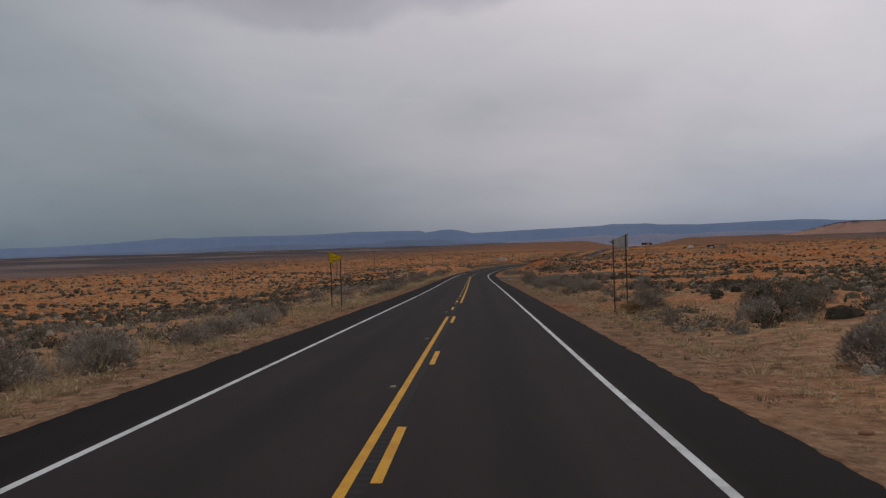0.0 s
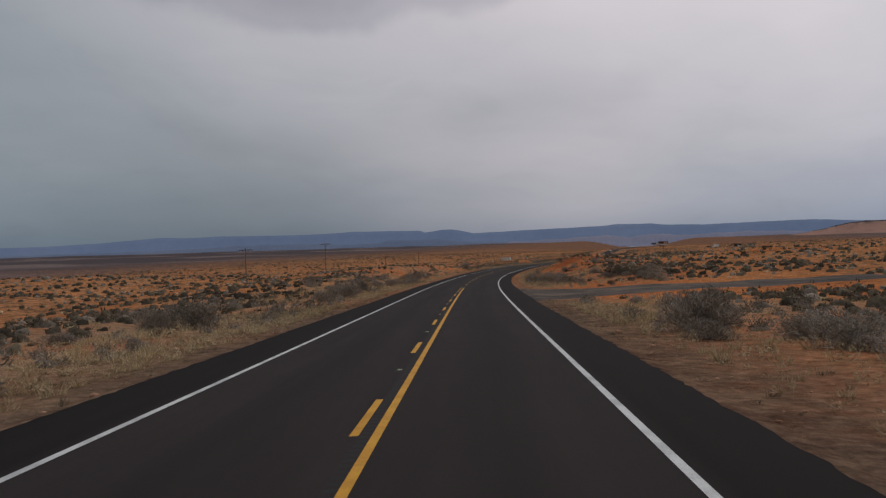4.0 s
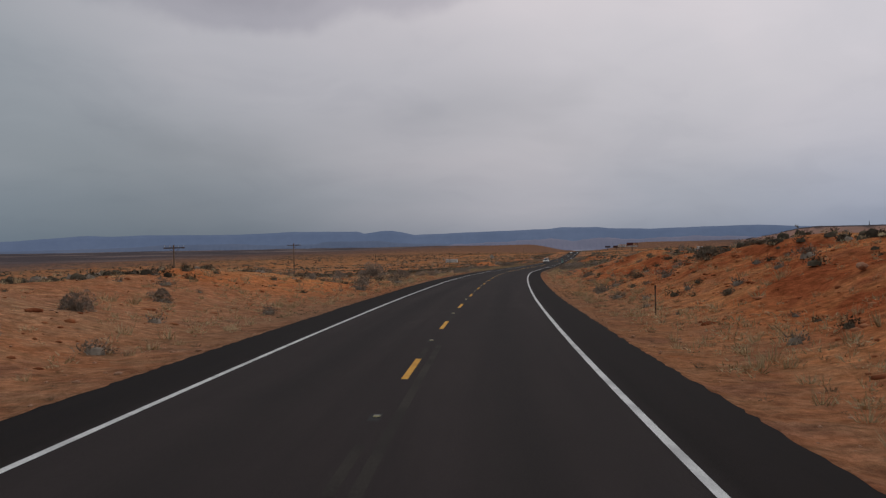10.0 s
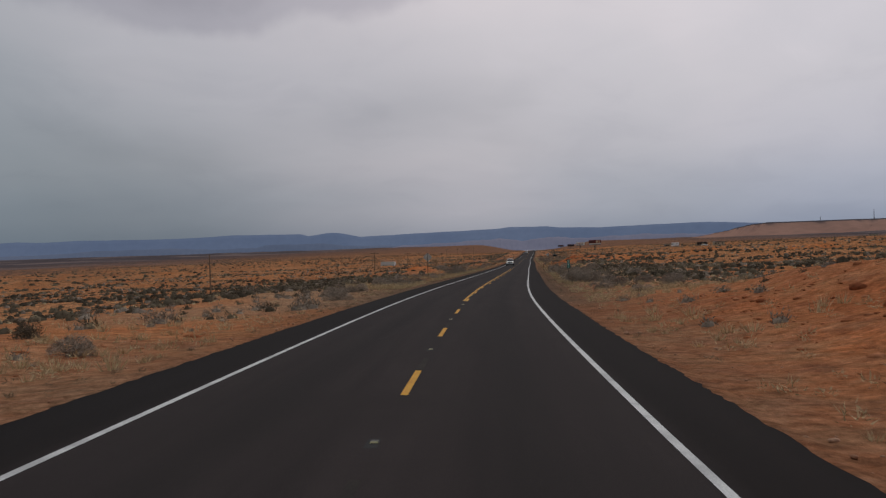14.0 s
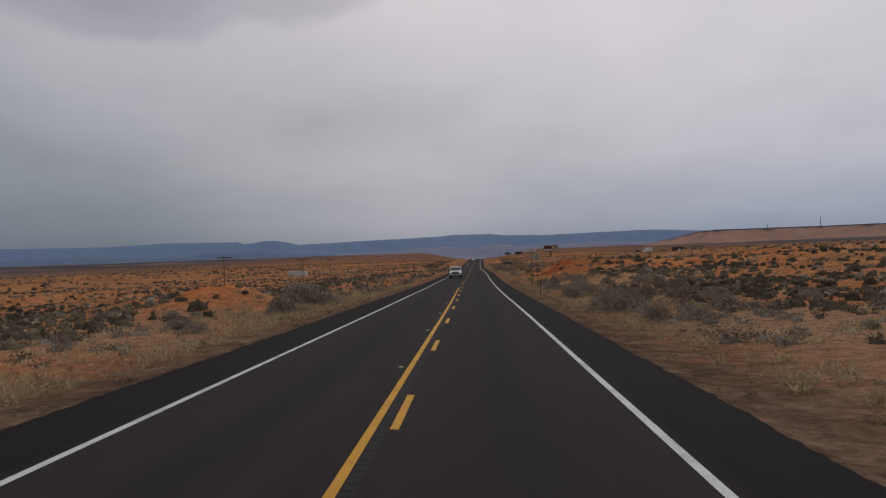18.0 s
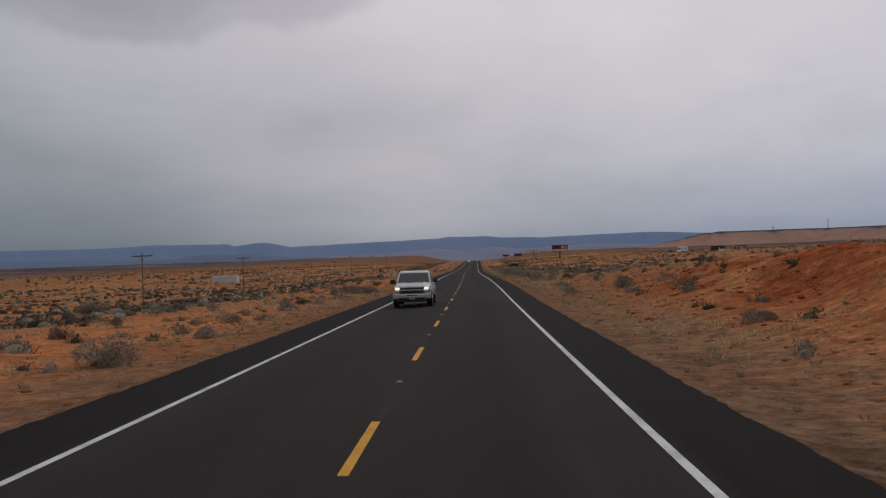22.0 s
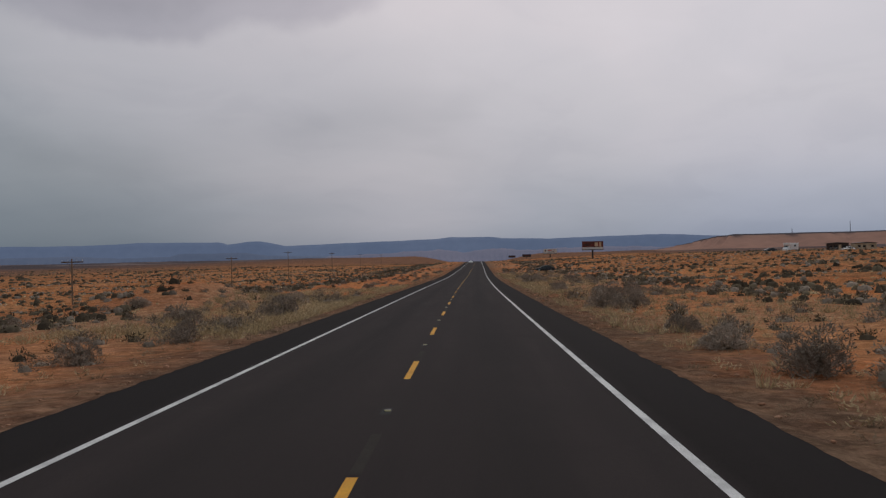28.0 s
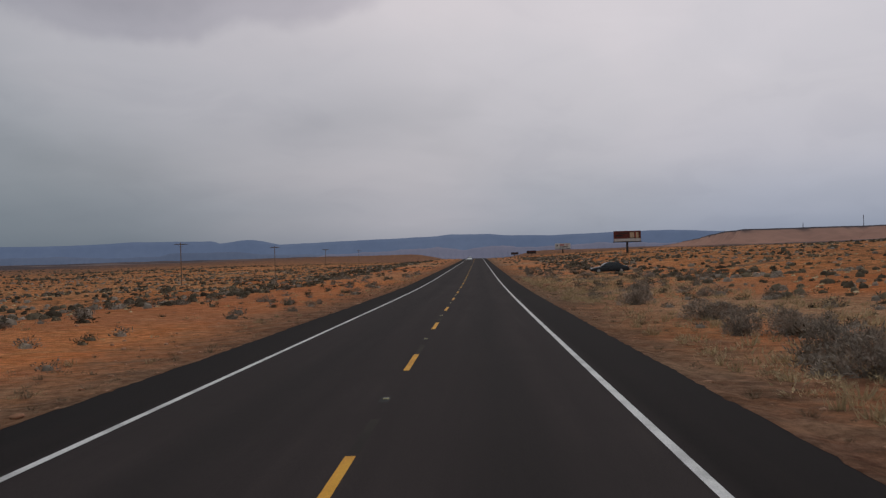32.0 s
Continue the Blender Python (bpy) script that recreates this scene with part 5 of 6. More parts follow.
def mile_marker(s, l):
    ob = stand("mile_marker", s, l, "narrow green mile marker 543 on a steel post", "road sign", 3)
    low, h, w = float(np.interp(s, S, RZ)) + 1.02 - ob.location.z, 0.90, 0.26
    bm = bmesh.new()
    c = 0.03
    prism(bm, [(-w / 2, low + c), (-w / 2 + c, low), (w / 2 - c, low), (w / 2, low + c), (w / 2, low + h - c), (w / 2 - c, low + h), (-w / 2 + c, low + h), (-w / 2, low + h - c)], 0.003)
    part("panel", bm, SIGN_GREEN, ob)
    lettering("letters", "MILE", 0.11, SIGN_WHITE, ob, (0, -0.004, low + h - 0.1))
    for k, ch in enumerate("543"):
        lettering("numeral", ch, 0.29, SIGN_WHITE, ob, (0, -0.004, low + h - 0.29 - 0.235 * k))
    bm = bmesh.new()
    box(bm, 0, 0.03, (low + h - 0.6) / 2, 0.05, 0.05, low + h + 0.5, 0.008)
    part("post", bm, RUST_POST, ob)


mile_marker(494.2, 8.03)


def delineator(s, l, lean=0.0):
    ob = stand("delineator_post", s, l, "thin brown roadside marker post in the verge", "post", 0, "marker posts")
    bm = bmesh.new()
    box(bm, 0, 0, 0.45, 0.05, 0.03, 1.5, 0.005, Matrix.Rotation(radians(lean), 4, "Y"))
    part("stake", bm, RUST_POST, ob)
    bm = bmesh.new()
    box(bm, 0, -0.02, 1.1, 0.07, 0.008, 0.14, 0.002, Matrix.Rotation(radians(lean), 4, "Y"))
    part("reflector", bm, RUST_POST, ob)


for s_, l_, lean_ in ((577.2, 6.5, 0), (316, 8.0, 0), (586, -7.7, -14)):
    delineator(s_, l_, lean_)


POLE_WOOD = material("sun_bleached_pole", [(0.3, (0.16, 0.108, 0.074)), (0.7, (0.25, 0.17, 0.118))], 3, 40, 0.25, 0.9, random_tint=0.1)


def utility_pole(s, l, height=8.8, arm=2.5, bare=False):
    ob = stand("utility_pole", s, l, "weathered wooden utility pole with a single crossarm" if not bare else "plain weathered wooden pole standing in scrub", "utility pole", 0, "power line poles")
    bm = bmesh.new()
    tube(bm, (0, 0, -0.6), (0, 0, height), 0.105, 0.07, 10)
    part("shaft", bm, POLE_WOOD, ob)
    if bare:
        return ob
    bm = bmesh.new()
    box(bm, 0, 0.13, height - 0.35, arm, 0.1, 0.13, 0.01)
    part("crossarm", bm, BARK, ob)
    for sx in (-1, 1):
        bm = bmesh.new()
        tube(bm, (sx * 0.62, 0.14, height - 0.4), (0, 0.12, height - 1.0), 0.015, seg=5)
        part("brace", bm, RUST_POST, ob)
    for x in (-arm / 2 + 0.1, -arm / 2 + 0.75, arm / 2 - 0.75, arm / 2 - 0.1):
        bm = bmesh.new()
        tube(bm, (x, 0.13, height - 0.29), (x, 0.13, height - 0.2), 0.012, seg=5)
        tube(bm, (x, 0.13, height - 0.2), (x, 0.13, height - 0.08), 0.045, 0.025, 7)
        part("insulator", bm, GALV, ob)
    return ob


for s_, l_, top_ in ((276, -40.5, -0.1), (336, -41, 0.8), (387, -37, -3.1), (452, -40, -2.75), (659, -39.2, -6.1), (731, -39, -6.9), (803, -43, -7.2), (882, -43.3, -9.1), (980, -50, -8.7), (1068, -55, -6.9), (1150, -54, -6.9), (1240, -54, -7.0), (1340, -54, -7.0)):
    utility_pole(s_, l_, max(4.0, top_ - ground_at(s_, l_)[2]))
for s_, l_ in ((201, -48.7), (512, -37.3)):
    utility_pole(s_, l_, 5.2, bare=True)


REFLECT = material("marker_reflector", [(0.3, (0.65, 0.55, 0.3)), (0.7, (0.8, 0.7, 0.4))], 5, 40, 0.1, 0.3, bump=0)
PLASTIC = material("marker_body", [(0.3, (0.06, 0.05, 0.04)), (0.7, (0.12, 0.10, 0.07))], 5, 40, 0.1, 0.5, bump=0)
mk = bmesh.new()
prism(mk, [(-0.055, 0.0), (0.055, 0.0), (0.045, 0.02), (-0.045, 0.02)], 0.10)
mk_me = bpy.data.meshes.new("pavement_marker")
mk.to_mesh(mk_me)
mk_me.materials.append(PLASTIC)
mk = bmesh.new()
vs_ = [mk.verts.new(v) for v in ((-0.05, -0.054, 0.002), (0.05, -0.054, 0.002), (0.045, -0.050, 0.020), (-0.045, -0.050, 0.020))]
mk.faces.new(vs_)
mk_lens = bpy.data.meshes.new("marker_lens")
mk.to_mesh(mk_lens)
mk_lens.materials.append(REFLECT)
PATCH = material("dark_sealant", [(0.3, (0.008, 0.008, 0.008)), (0.7, (0.014, 0.013, 0.013))], 3, 30, 0.2, 0.8)
for s_, l_ in MARK_S:
    x, y = plan(s_, l_)
    ob = new("pavement_marker", mk_me)
    ob.parent = road
    ob.matrix_world = pose(float(x), float(y), float(pavement(s_, l_)) + 0.003, 0, 0, -heading_at(s_))
    lens = new("reflector", mk_lens)
    lens.parent = ob
    ribbon("sealant_patch", s_ - 0.35, s_ + 0.25, l_ - 0.02, 0.16, PATCH, 0.6, lift=0.0025)


# milled rumble grooves beside the solid centre lines
def grooves(s0, s1, l, width=0.14):
    k = np.arange(s0, s1, 0.3)
    v, f = [], []
    for i, a in enumerate(k):
        s4 = np.array([a, a, a + 0.14, a + 0.14])
        l4 = np.array([l - width / 2, l + width / 2, l + width / 2, l - width / 2])
        x, y = plan(s4, l4)
        v.append(np.stack([x, y, pavement(s4, l4) + 0.002], -1))
        f.append(np.arange(4) + 4 * i)
    ob = tagged(new("rumble_strip", from_arrays("rumble_strip", np.concatenate(v), np.array(f), PATCH)), "dark milled rumble grooves along the centre line", kind="stuff")
    ob.parent = road


grooves(0, 215, 0.045)
grooves(440, 612, 0.04)


# ---- driveways ----
def side_track(name, label, l0, l1, edge_near, edge_far, mat):
    """A track leaving the pavement to the right between two edges given as (s at l0, s at l1)."""
    ll = np.linspace(l0, l1, 60)
    u = (ll - l0) / (l1 - l0)
    flare = np.exp(-(ll - l0) / 3.0) * 4.0
    a = edge_near[0] + (edge_near[1] - edge_near[0]) * u - flare
    b = edge_far[0] + (edge_far[1] - edge_far[0]) * u + flare
    w = np.linspace(0, 1, 22)
    s = a[:, None] * (1 - w) + b[:, None] * w
    l = np.repeat(ll[:, None], 22, 1)
    x, y = plan(s, l)
    z = ground_height(s, l) + 0.05 - 0.07 * (np.abs(w - 0.5) * 2)[None, :] ** 6
    n, m = s.shape
    i = (np.arange(n - 1)[:, None] * m + np.arange(m - 1)[None, :]).ravel()
    faces = np.stack([i, i + 1, i + m + 1, i + m], -1)
    return tagged(new(name, from_arrays(name, np.stack([x, y, z], -1).reshape(-1, 3), faces, mat, True)), label, "driveway", kind="structure")


DIRT = material("brown_dirt", [(0.3, (0.12, 0.078, 0.055)), (0.5, (0.19, 0.118, 0.078)), (0.7, (0.28, 0.168, 0.102))], 0.6, 14, 0.4, 1.0, bump=0.8, bump_dist=0.03, spec=0.0)
side_track("gravel_driveway", "dark gravel turnout beside the road", HALF_R - 0.1, 34, (177, 186), (203, 193), GRAVEL)
side_track("dirt_track", "brown dirt side road", HALF_R - 0.1, 40, (1000, 1002), (1006, 1008), DIRT)


# ---- billboards and other far things ----
BOARD_MAROON = material("printed_maroon_panel", [(0.3, (0.10, 0.025, 0.02)), (0.7, (0.17, 0.05, 0.04))], 0.8, 20, 0.1, 0.6, bump=0)
BOARD_CREAM = material("printed_cream_panel", [(0.3, (0.42, 0.30, 0.19)), (0.7, (0.58, 0.45, 0.32))], 0.8, 20, 0.1, 0.6, bump=0)
BOARD_WHITE = material("printed_white_panel", [(0.3, (0.55, 0.54, 0.52)), (0.7, (0.66, 0.65, 0.63))], 0.6, 20, 0.06, 0.6, bump=0)
BOARD_RED = material("printed_red_panel", [(0.3, (0.36, 0.05, 0.04)), (0.7, (0.45, 0.07, 0.05))], 0.8, 20, 0.1, 0.6, bump=0)
STEEL_DARK = material("dark_steel", [(0.3, (0.035, 0.03, 0.03)), (0.7, (0.07, 0.055, 0.05))], 2, 30, 0.15, 0.6, 0.3)


def billboard(s, l, width, height, lift, look_, turn=0.0, base_drop=0.0):
    ob = stand("billboard", s, l, {"maroon": "maroon and cream billboard on one steel column", "white": "white billboard with red and black print on a column", "dark": "dark weathered billboard on a steel column"}[look_], "billboard", turn, "roadside billboards")
    bm = bmesh.new()
    tube(bm, (0, 0.5, -1.0), (0, 0.5, lift + height * 0.5), 0.42, 0.42, 14)
    part("column", bm, STEEL_DARK, ob)
    bm = bmesh.new()
    box(bm, 0, 0.2, lift + height / 2, width, 0.35, height, 0.03)
    part("panel", bm, {"maroon": BOARD_MAROON, "white": BOARD_WHITE, "dark": STEEL_DARK}[look_], ob)
    bm = bmesh.new()
    box(bm, 0, 0.0, lift - 0.25, width * 1.03, 1.0, 0.12, 0.02)
    part("catwalk", bm, STEEL_DARK, ob)
    bm = bmesh.new()
    box(bm, 0, 0.3, lift - 0.05, width * 1.0, 0.3, 0.3, 0.02)
    part("beam", bm, STEEL_DARK, ob)
    y = 0.2 - 0.18
    if look_ == "maroon":
        marks = [(BOARD_WHITE, 0.0, -0.36, 0.98, 0.26), (BOARD_CREAM, 0.17, 0.10, 0.16, 0.5), (BOARD_CREAM, 0.36, 0.06, 0.10, 0.62), (BOARD_RED, 0.30, 0.12, 0.03, 0.5), (STEEL_DARK, -0.30, 0.05, 0.26, 0.16), (STEEL_DARK, -0.12, 0.28, 0.3, 0.1)]
    elif look_ == "white":
        marks = [(STEEL_DARK, -0.36, 0.12, 0.08, 0.30), (BOARD_RED, -0.05, 0.20, 0.30, 0.22), (STEEL_DARK, 0.06, -0.18, 0.5, 0.16), (BOARD_RED, 0.28, 0.20, 0.14, 0.12)]
    else:
        marks = [(BOARD_MAROON, 0.0, 0.1, 0.7, 0.3)]
    for mat, cx, cz, w, h in marks:
        bm = bmesh.new()
        box(bm, cx * width, y - 0.012, lift + height * (0.5 + cz), w * width, 0.02, h * height, 0.004)
        part("printed_patch", bm, mat, ob)
    return ob


billboard(1252, 57.2, 10.6, 3.9, 4.6, "maroon", -12)
billboard(1520, 56, 10.0, 3.4, 4.2, "white", -6)
billboard(1991, 61, 10.5, 3.0, 4.4, "dark", -6)
billboard(2200, 50, 10.0, 2.6, 4.4, "dark", -8)


# vehicles: nose towards -y of the thing
CAR_BLACK = material("black_car_paint", [(0.3, (0.010, 0.010, 0.012)), (0.7, (0.016, 0.016, 0.018))], 1, 20, 0.05, 0.25, bump=0, spec=0.5)
CAR_SILVER = material("silver_car_paint", [(0.3, (0.42, 0.42, 0.41)), (0.7, (0.50, 0.50, 0.49))], 1, 20, 0.05, 0.35, 0.4, bump=0, spec=0.5)
CAR_WHITE = material("white_car_paint", [(0.3, (0.70, 0.70, 0.69)), (0.7, (0.78, 0.78, 0.77))], 1, 20, 0.05, 0.35, bump=0, spec=0.5)
GLASS_DARK = material("tinted_glass", [(0.3, (0.012, 0.014, 0.016)), (0.7, (0.02, 0.022, 0.025))], 1, 20, 0.05, 0.08, bump=0, spec=0.6)
RUBBER = material("tyre_rubber", [(0.3, (0.012, 0.012, 0.012)), (0.7, (0.022, 0.021, 0.02))], 6, 40, 0.2, 0.9)
CHROME = material("chrome", [(0.3, (0.5, 0.5, 0.5)), (0.7, (0.6, 0.6, 0.6))], 3, 30, 0.05, 0.2, 0.9, bump=0)
LAMP_CLEAR = material("headlamp_lit", [(0.3, (0.8, 0.8, 0.78)), (0.7, (0.85, 0.85, 0.82))], 3, 30, 0.05, 0.15, bump=0)
_b = LAMP_CLEAR.node_tree.nodes["Principled BSDF"]
_b.inputs["Emission Color"].default_value, _b.inputs["Emission Strength"].default_value = (1, 0.95, 0.85, 1), 0.9


def loft(bm, sections, closed=True):
    """Rings of points joined into a skin; the ends are capped."""
    rings = [[bm.verts.new(p) for p in ring] for ring in sections]
    for a, b in zip(rings, rings[1:]):
        for i in range(len(a)):
            j = (i + 1) % len(a)
            bm.faces.new((a[i], a[j], b[j], b[i]))
    bm.faces.new(rings[0][::-1])
    bm.faces.new(rings[-1])
    bmesh.ops.recalc_face_normals(bm, faces=bm.faces)


def hull(bm, stations):
    """stations: (y, half width low, half width high, z low, z high): a car's body as rounded cross-sections."""
    secs = []
    for y, w0, w1, z0, z1 in stations:
        h = z1 - z0
        secs.append([(-w0 * 0.94, y, z0), (w0 * 0.94, y, z0), (w0, y, z0 + 0.18 * h), (w0 * 0.99, y, z0 + 0.62 * h), (w1, y, z0 + 0.92 * h), (w1 * 0.9, y, z1), (-w1 * 0.9, y, z1), (-w1, y, z0 + 0.92 * h), (-w0 * 0.99, y, z0 + 0.62 * h), (-w0, y, z0 + 0.18 * h)])
    loft(bm, secs)


def wheel(parent, x, y, r, w):
    bm = bmesh.new()
    bmesh.ops.create_cone(bm, cap_ends=True, segments=20, radius1=r, radius2=r, depth=w, matrix=Matrix.Translation((x, y, r)) @ Matrix.Rotation(radians(90), 4, "Y"))
    bmesh.ops.bevel(bm, geom=[e for e in bm.edges if e.calc_face_angle(0) > 1], offset=0.03, segments=2, affect="EDGES")
    t = part("wheel", bm, RUBBER, parent)
    bm = bmesh.new()
    sx = 1 if x > 0 else -1
    bmesh.ops.create_cone(bm, cap_ends=True, segments=16, radius1=r * 0.62, radius2=r * 0.5, depth=0.03, matrix=Matrix.Translation((x + sx * (w / 2 + 0.005), y, r)) @ Matrix.Rotation(radians(90 * sx), 4, "Y"))
    part("rim", bm, CHROME, t)
    return t


def slab(parent, name, mat, pts, thick, label=""):
    """A thin plate with the given corners, thickened along its normal."""
    bm = bmesh.new()
    v = [Vector(p) for p in pts]
    n = (v[1] - v[0]).cross(v[2] - v[0]).normalized() * thick
    a = [bm.verts.new(p + n) for p in v]
    b = [bm.verts.new(p - n) for p in v]
    bm.faces.new(a)
    bm.faces.new(b[::-1])
    for i in range(len(v)):
        j = (i + 1) % len(v)
        bm.faces.new((a[j], a[i], b[i], b[j]))
    bmesh.ops.recalc_face_normals(bm, faces=bm.faces)
    return part(name, bm, mat, parent, label)


AMBER = material("amber_lens", [(0.3, (0.55, 0.20, 0.02)), (0.7, (0.65, 0.26, 0.03))], 3, 30, 0.05, 0.2, bump=0, spec=0.5)


def arch(parent, x, y, r):
    """A wheel arch as a solid dark slab: its colour stands for the shaded hollow."""
    sx = 1 if x > 0 else -1
    bm = bmesh.new()
    pts = [(y + r * math.cos(a), 0.40 + r * math.sin(a)) for a in np.linspace(-0.25, math.pi + 0.25, 16)]
    f = [bm.verts.new((x, p, z)) for p, z in pts]
    k = [bm.verts.new((x - sx * 0.3, p, z)) for p, z in pts]
    bm.faces.new(f)
    bm.faces.new(k[::-1])
    for i in range(len(f)):
        j = (i + 1) % len(f)
        bm.faces.new((f[j], f[i], k[i], k[j]))
    bmesh.ops.recalc_face_normals(bm, faces=bm.faces)
    part("wheel_arch", bm, RUBBER, parent)


def pickup(s, l):
    x, y = plan(s, l)
    ob = thing("pickup_truck", float(x), float(y), float(pavement(s, l)), heading_at(s), "silver crew-cab pickup truck with lit headlights on the road", "pickup truck")

    def block(name, mat, boxes, parent=ob, label=""):
        bm = bmesh.new()
        for cx, cy, cz, sx_, sy_, sz_, bev in boxes:
            box(bm, cx, cy, cz, sx_, sy_, sz_, bev)
        return part(name, bm, mat, parent, label)

    # lower body from the front wings to the tail
    bm = bmesh.new()
    hull(bm, [(-2.78, 0.93, 0.90, 0.62, 1.12), (-2.60, 0.985, 0.94, 0.50, 1.17), (-1.30, 1.01, 0.955, 0.46, 1.24), (-1.0, 1.01, 0.96, 0.46, 1.26), (0.98, 1.01, 0.96, 0.46, 1.28), (1.02, 1.015, 0.97, 0.48, 1.34), (2.80, 1.015, 0.97, 0.55, 1.34), (2.90, 0.99, 0.95, 0.60, 1.32)])
    part("body", bm, CAR_SILVER, ob)
    # hood with a raised middle and a drooping nose
    bm = bmesh.new()
    loft(bm, [[(-0.86, y_, z_ - 0.10), (0.86, y_, z_ - 0.10), (0.84, y_, z_), (0.58, y_, z_ + 0.035), (0.42, y_, z_ + 0.015), (-0.42, y_, z_ + 0.015), (-0.58, y_, z_ + 0.035), (-0.84, y_, z_)] for y_, z_ in ((-2.80, 1.09), (-2.66, 1.17), (-2.0, 1.235), (-1.12, 1.275))])
    part("hood", bm, CAR_SILVER, ob)
    # cab: pillars and roof
    bm = bmesh.new()
    loft(bm, [[(-w, ya, z), (w, ya, z), (w, yb, z), (-w, yb, z)] for w, ya, yb, z in ((0.95, -1.20, 1.02, 1.22), (0.87, -0.62, 0.90, 1.66), (0.80, -0.36, 0.82, 1.84), (0.74, -0.20, 0.72, 1.89), (0.60, -0.02, 0.58, 1.905))])
    part("cab", bm, CAR_SILVER, ob)
    slab(ob, "windscreen", GLASS_DARK, [(-0.85, -1.115, 1.29), (0.85, -1.115, 1.29), (0.75, -0.46, 1.785), (-0.75, -0.46, 1.785)], 0.012)
    slab(ob, "rear_window", GLASS_DARK, [(-0.78, 1.01, 1.32), (0.78, 1.01, 1.32), (0.72, 0.90, 1.74), (-0.72, 0.90, 1.74)], 0.012)
    for sx in (-1, 1):
        slab(ob, "front_side_window", GLASS_DARK, [(sx * 0.948, -0.90, 1.30), (sx * 0.948, 0.02, 1.30), (sx * 0.835, 0.02, 1.76), (sx * 0.838, -0.42, 1.74)], 0.012)
        slab(ob, "rear_side_window", GLASS_DARK, [(sx * 0.948, 0.10, 1.30), (sx * 0.948, 0.80, 1.30), (sx * 0.835, 0.74, 1.74), (sx * 0.835, 0.10, 1.76)], 0.012)
        block("mirror", STEEL_DARK, [(sx * 1.17, -0.88, 1.36, 0.24, 0.12, 0.21, 0.035), (sx * 1.03, -0.87, 1.29, 0.14, 0.06, 0.06, 0.01)])
        block("door_handle", STEEL_DARK, [(sx * 1.015, -0.02, 1.14, 0.03, 0.17, 0.04, 0.008)])
        block("door_handle", STEEL_DARK, [(sx * 1.015, 0.86, 1.15, 0.03, 0.17, 0.04, 0.008)])
        block("headlight", LAMP_CLEAR, [(sx * 0.76, -2.79, 1.02, 0.24, 0.12, 0.13, 0.03)], label="lit clear headlight")
        block("lower_lamp", CHROME, [(sx * 0.77, -2.79, 0.85, 0.25, 0.12, 0.16, 0.03)])
        block("turn_lamp", AMBER, [(sx * 0.915, -2.72, 0.94, 0.08, 0.16, 0.30, 0.02)], label="amber corner lamp")
        block("bed_rail", STEEL_DARK, [(sx * 0.90, 1.95, 1.35, 0.14, 1.75, 0.05, 0.012)])
        block("tail_light", BOARD_RED, [(sx * 0.93, 2.88, 1.05, 0.12, 0.08, 0.42, 0.02)])
        for yy in (-1.92, 1.78):
            arch(ob, sx * 1.018, yy, 0.47)
            wheel(ob, sx * 0.90, yy, 0.40, 0.27)
    block("grille", STEEL_DARK, [(0, -2.80, 1.005, 1.24, 0.06, 0.10, 0.02), (0, -2.80, 0.835, 1.24, 0.06, 0.12, 0.02)], label="two black grille slots")
    block("grille_bar", CHROME, [(0, -2.825, 0.925, 1.30, 0.06, 0.075, 0.015)])
    block("grille_frame", CHROME, [(0, -2.815, 1.075, 1.32, 0.05, 0.03, 0.01), (0, -2.815, 0.755, 1.32, 0.05, 0.03, 0.01)])
    block("badge", AMBER, [(0, -2.862, 0.925, 0.20, 0.015, 0.05, 0.006)], label="small gold badge")
    block("bumper", CAR_SILVER, [(0, -2.90, 0.62, 1.40, 0.20, 0.22, 0.05), (-0.82, -2.84, 0.62, 0.36, 0.26, 0.30, 0.06), (0.82, -2.84, 0.62, 0.36, 0.26, 0.30, 0.06)])
    block("bumper_slot", STEEL_DARK, [(0, -3.0, 0.665, 0.52, 0.02, 0.05, 0.008)])
    block("air_dam", STEEL_DARK, [(0, -2.82, 0.42, 1.66, 0.18, 0.20, 0.04)])
    block("plate", BOARD_WHITE, [(0, -3.008, 0.55, 0.31, 0.012, 0.15, 0.004)])
    block("plate_bar", STEEL_DARK, [(0, -3.016, 0.55, 0.22, 0.006, 0.05, 0.002)])
    block("underside", RUBBER, [(0, 0.0, 0.42, 1.5, 5.0, 0.18, 0.04)])
    bm = bmesh.new()
    tube(bm, (0.1, 0.0, 1.89), (0.1, 0.04, 1.97), 0.02, 0.012, 6)
    part("antenna", bm, STEEL_DARK, ob)
    for x0 in (-0.45, 0.25):
        bm = bmesh.new()
        tube(bm, (x0, -1.14, 1.295), (x0 + 0.5, -1.08, 1.335), 0.012, 0.009, 5)
        part("wiper", bm, STEEL_DARK, ob)
    return ob


pickup(665.5, -1.85)


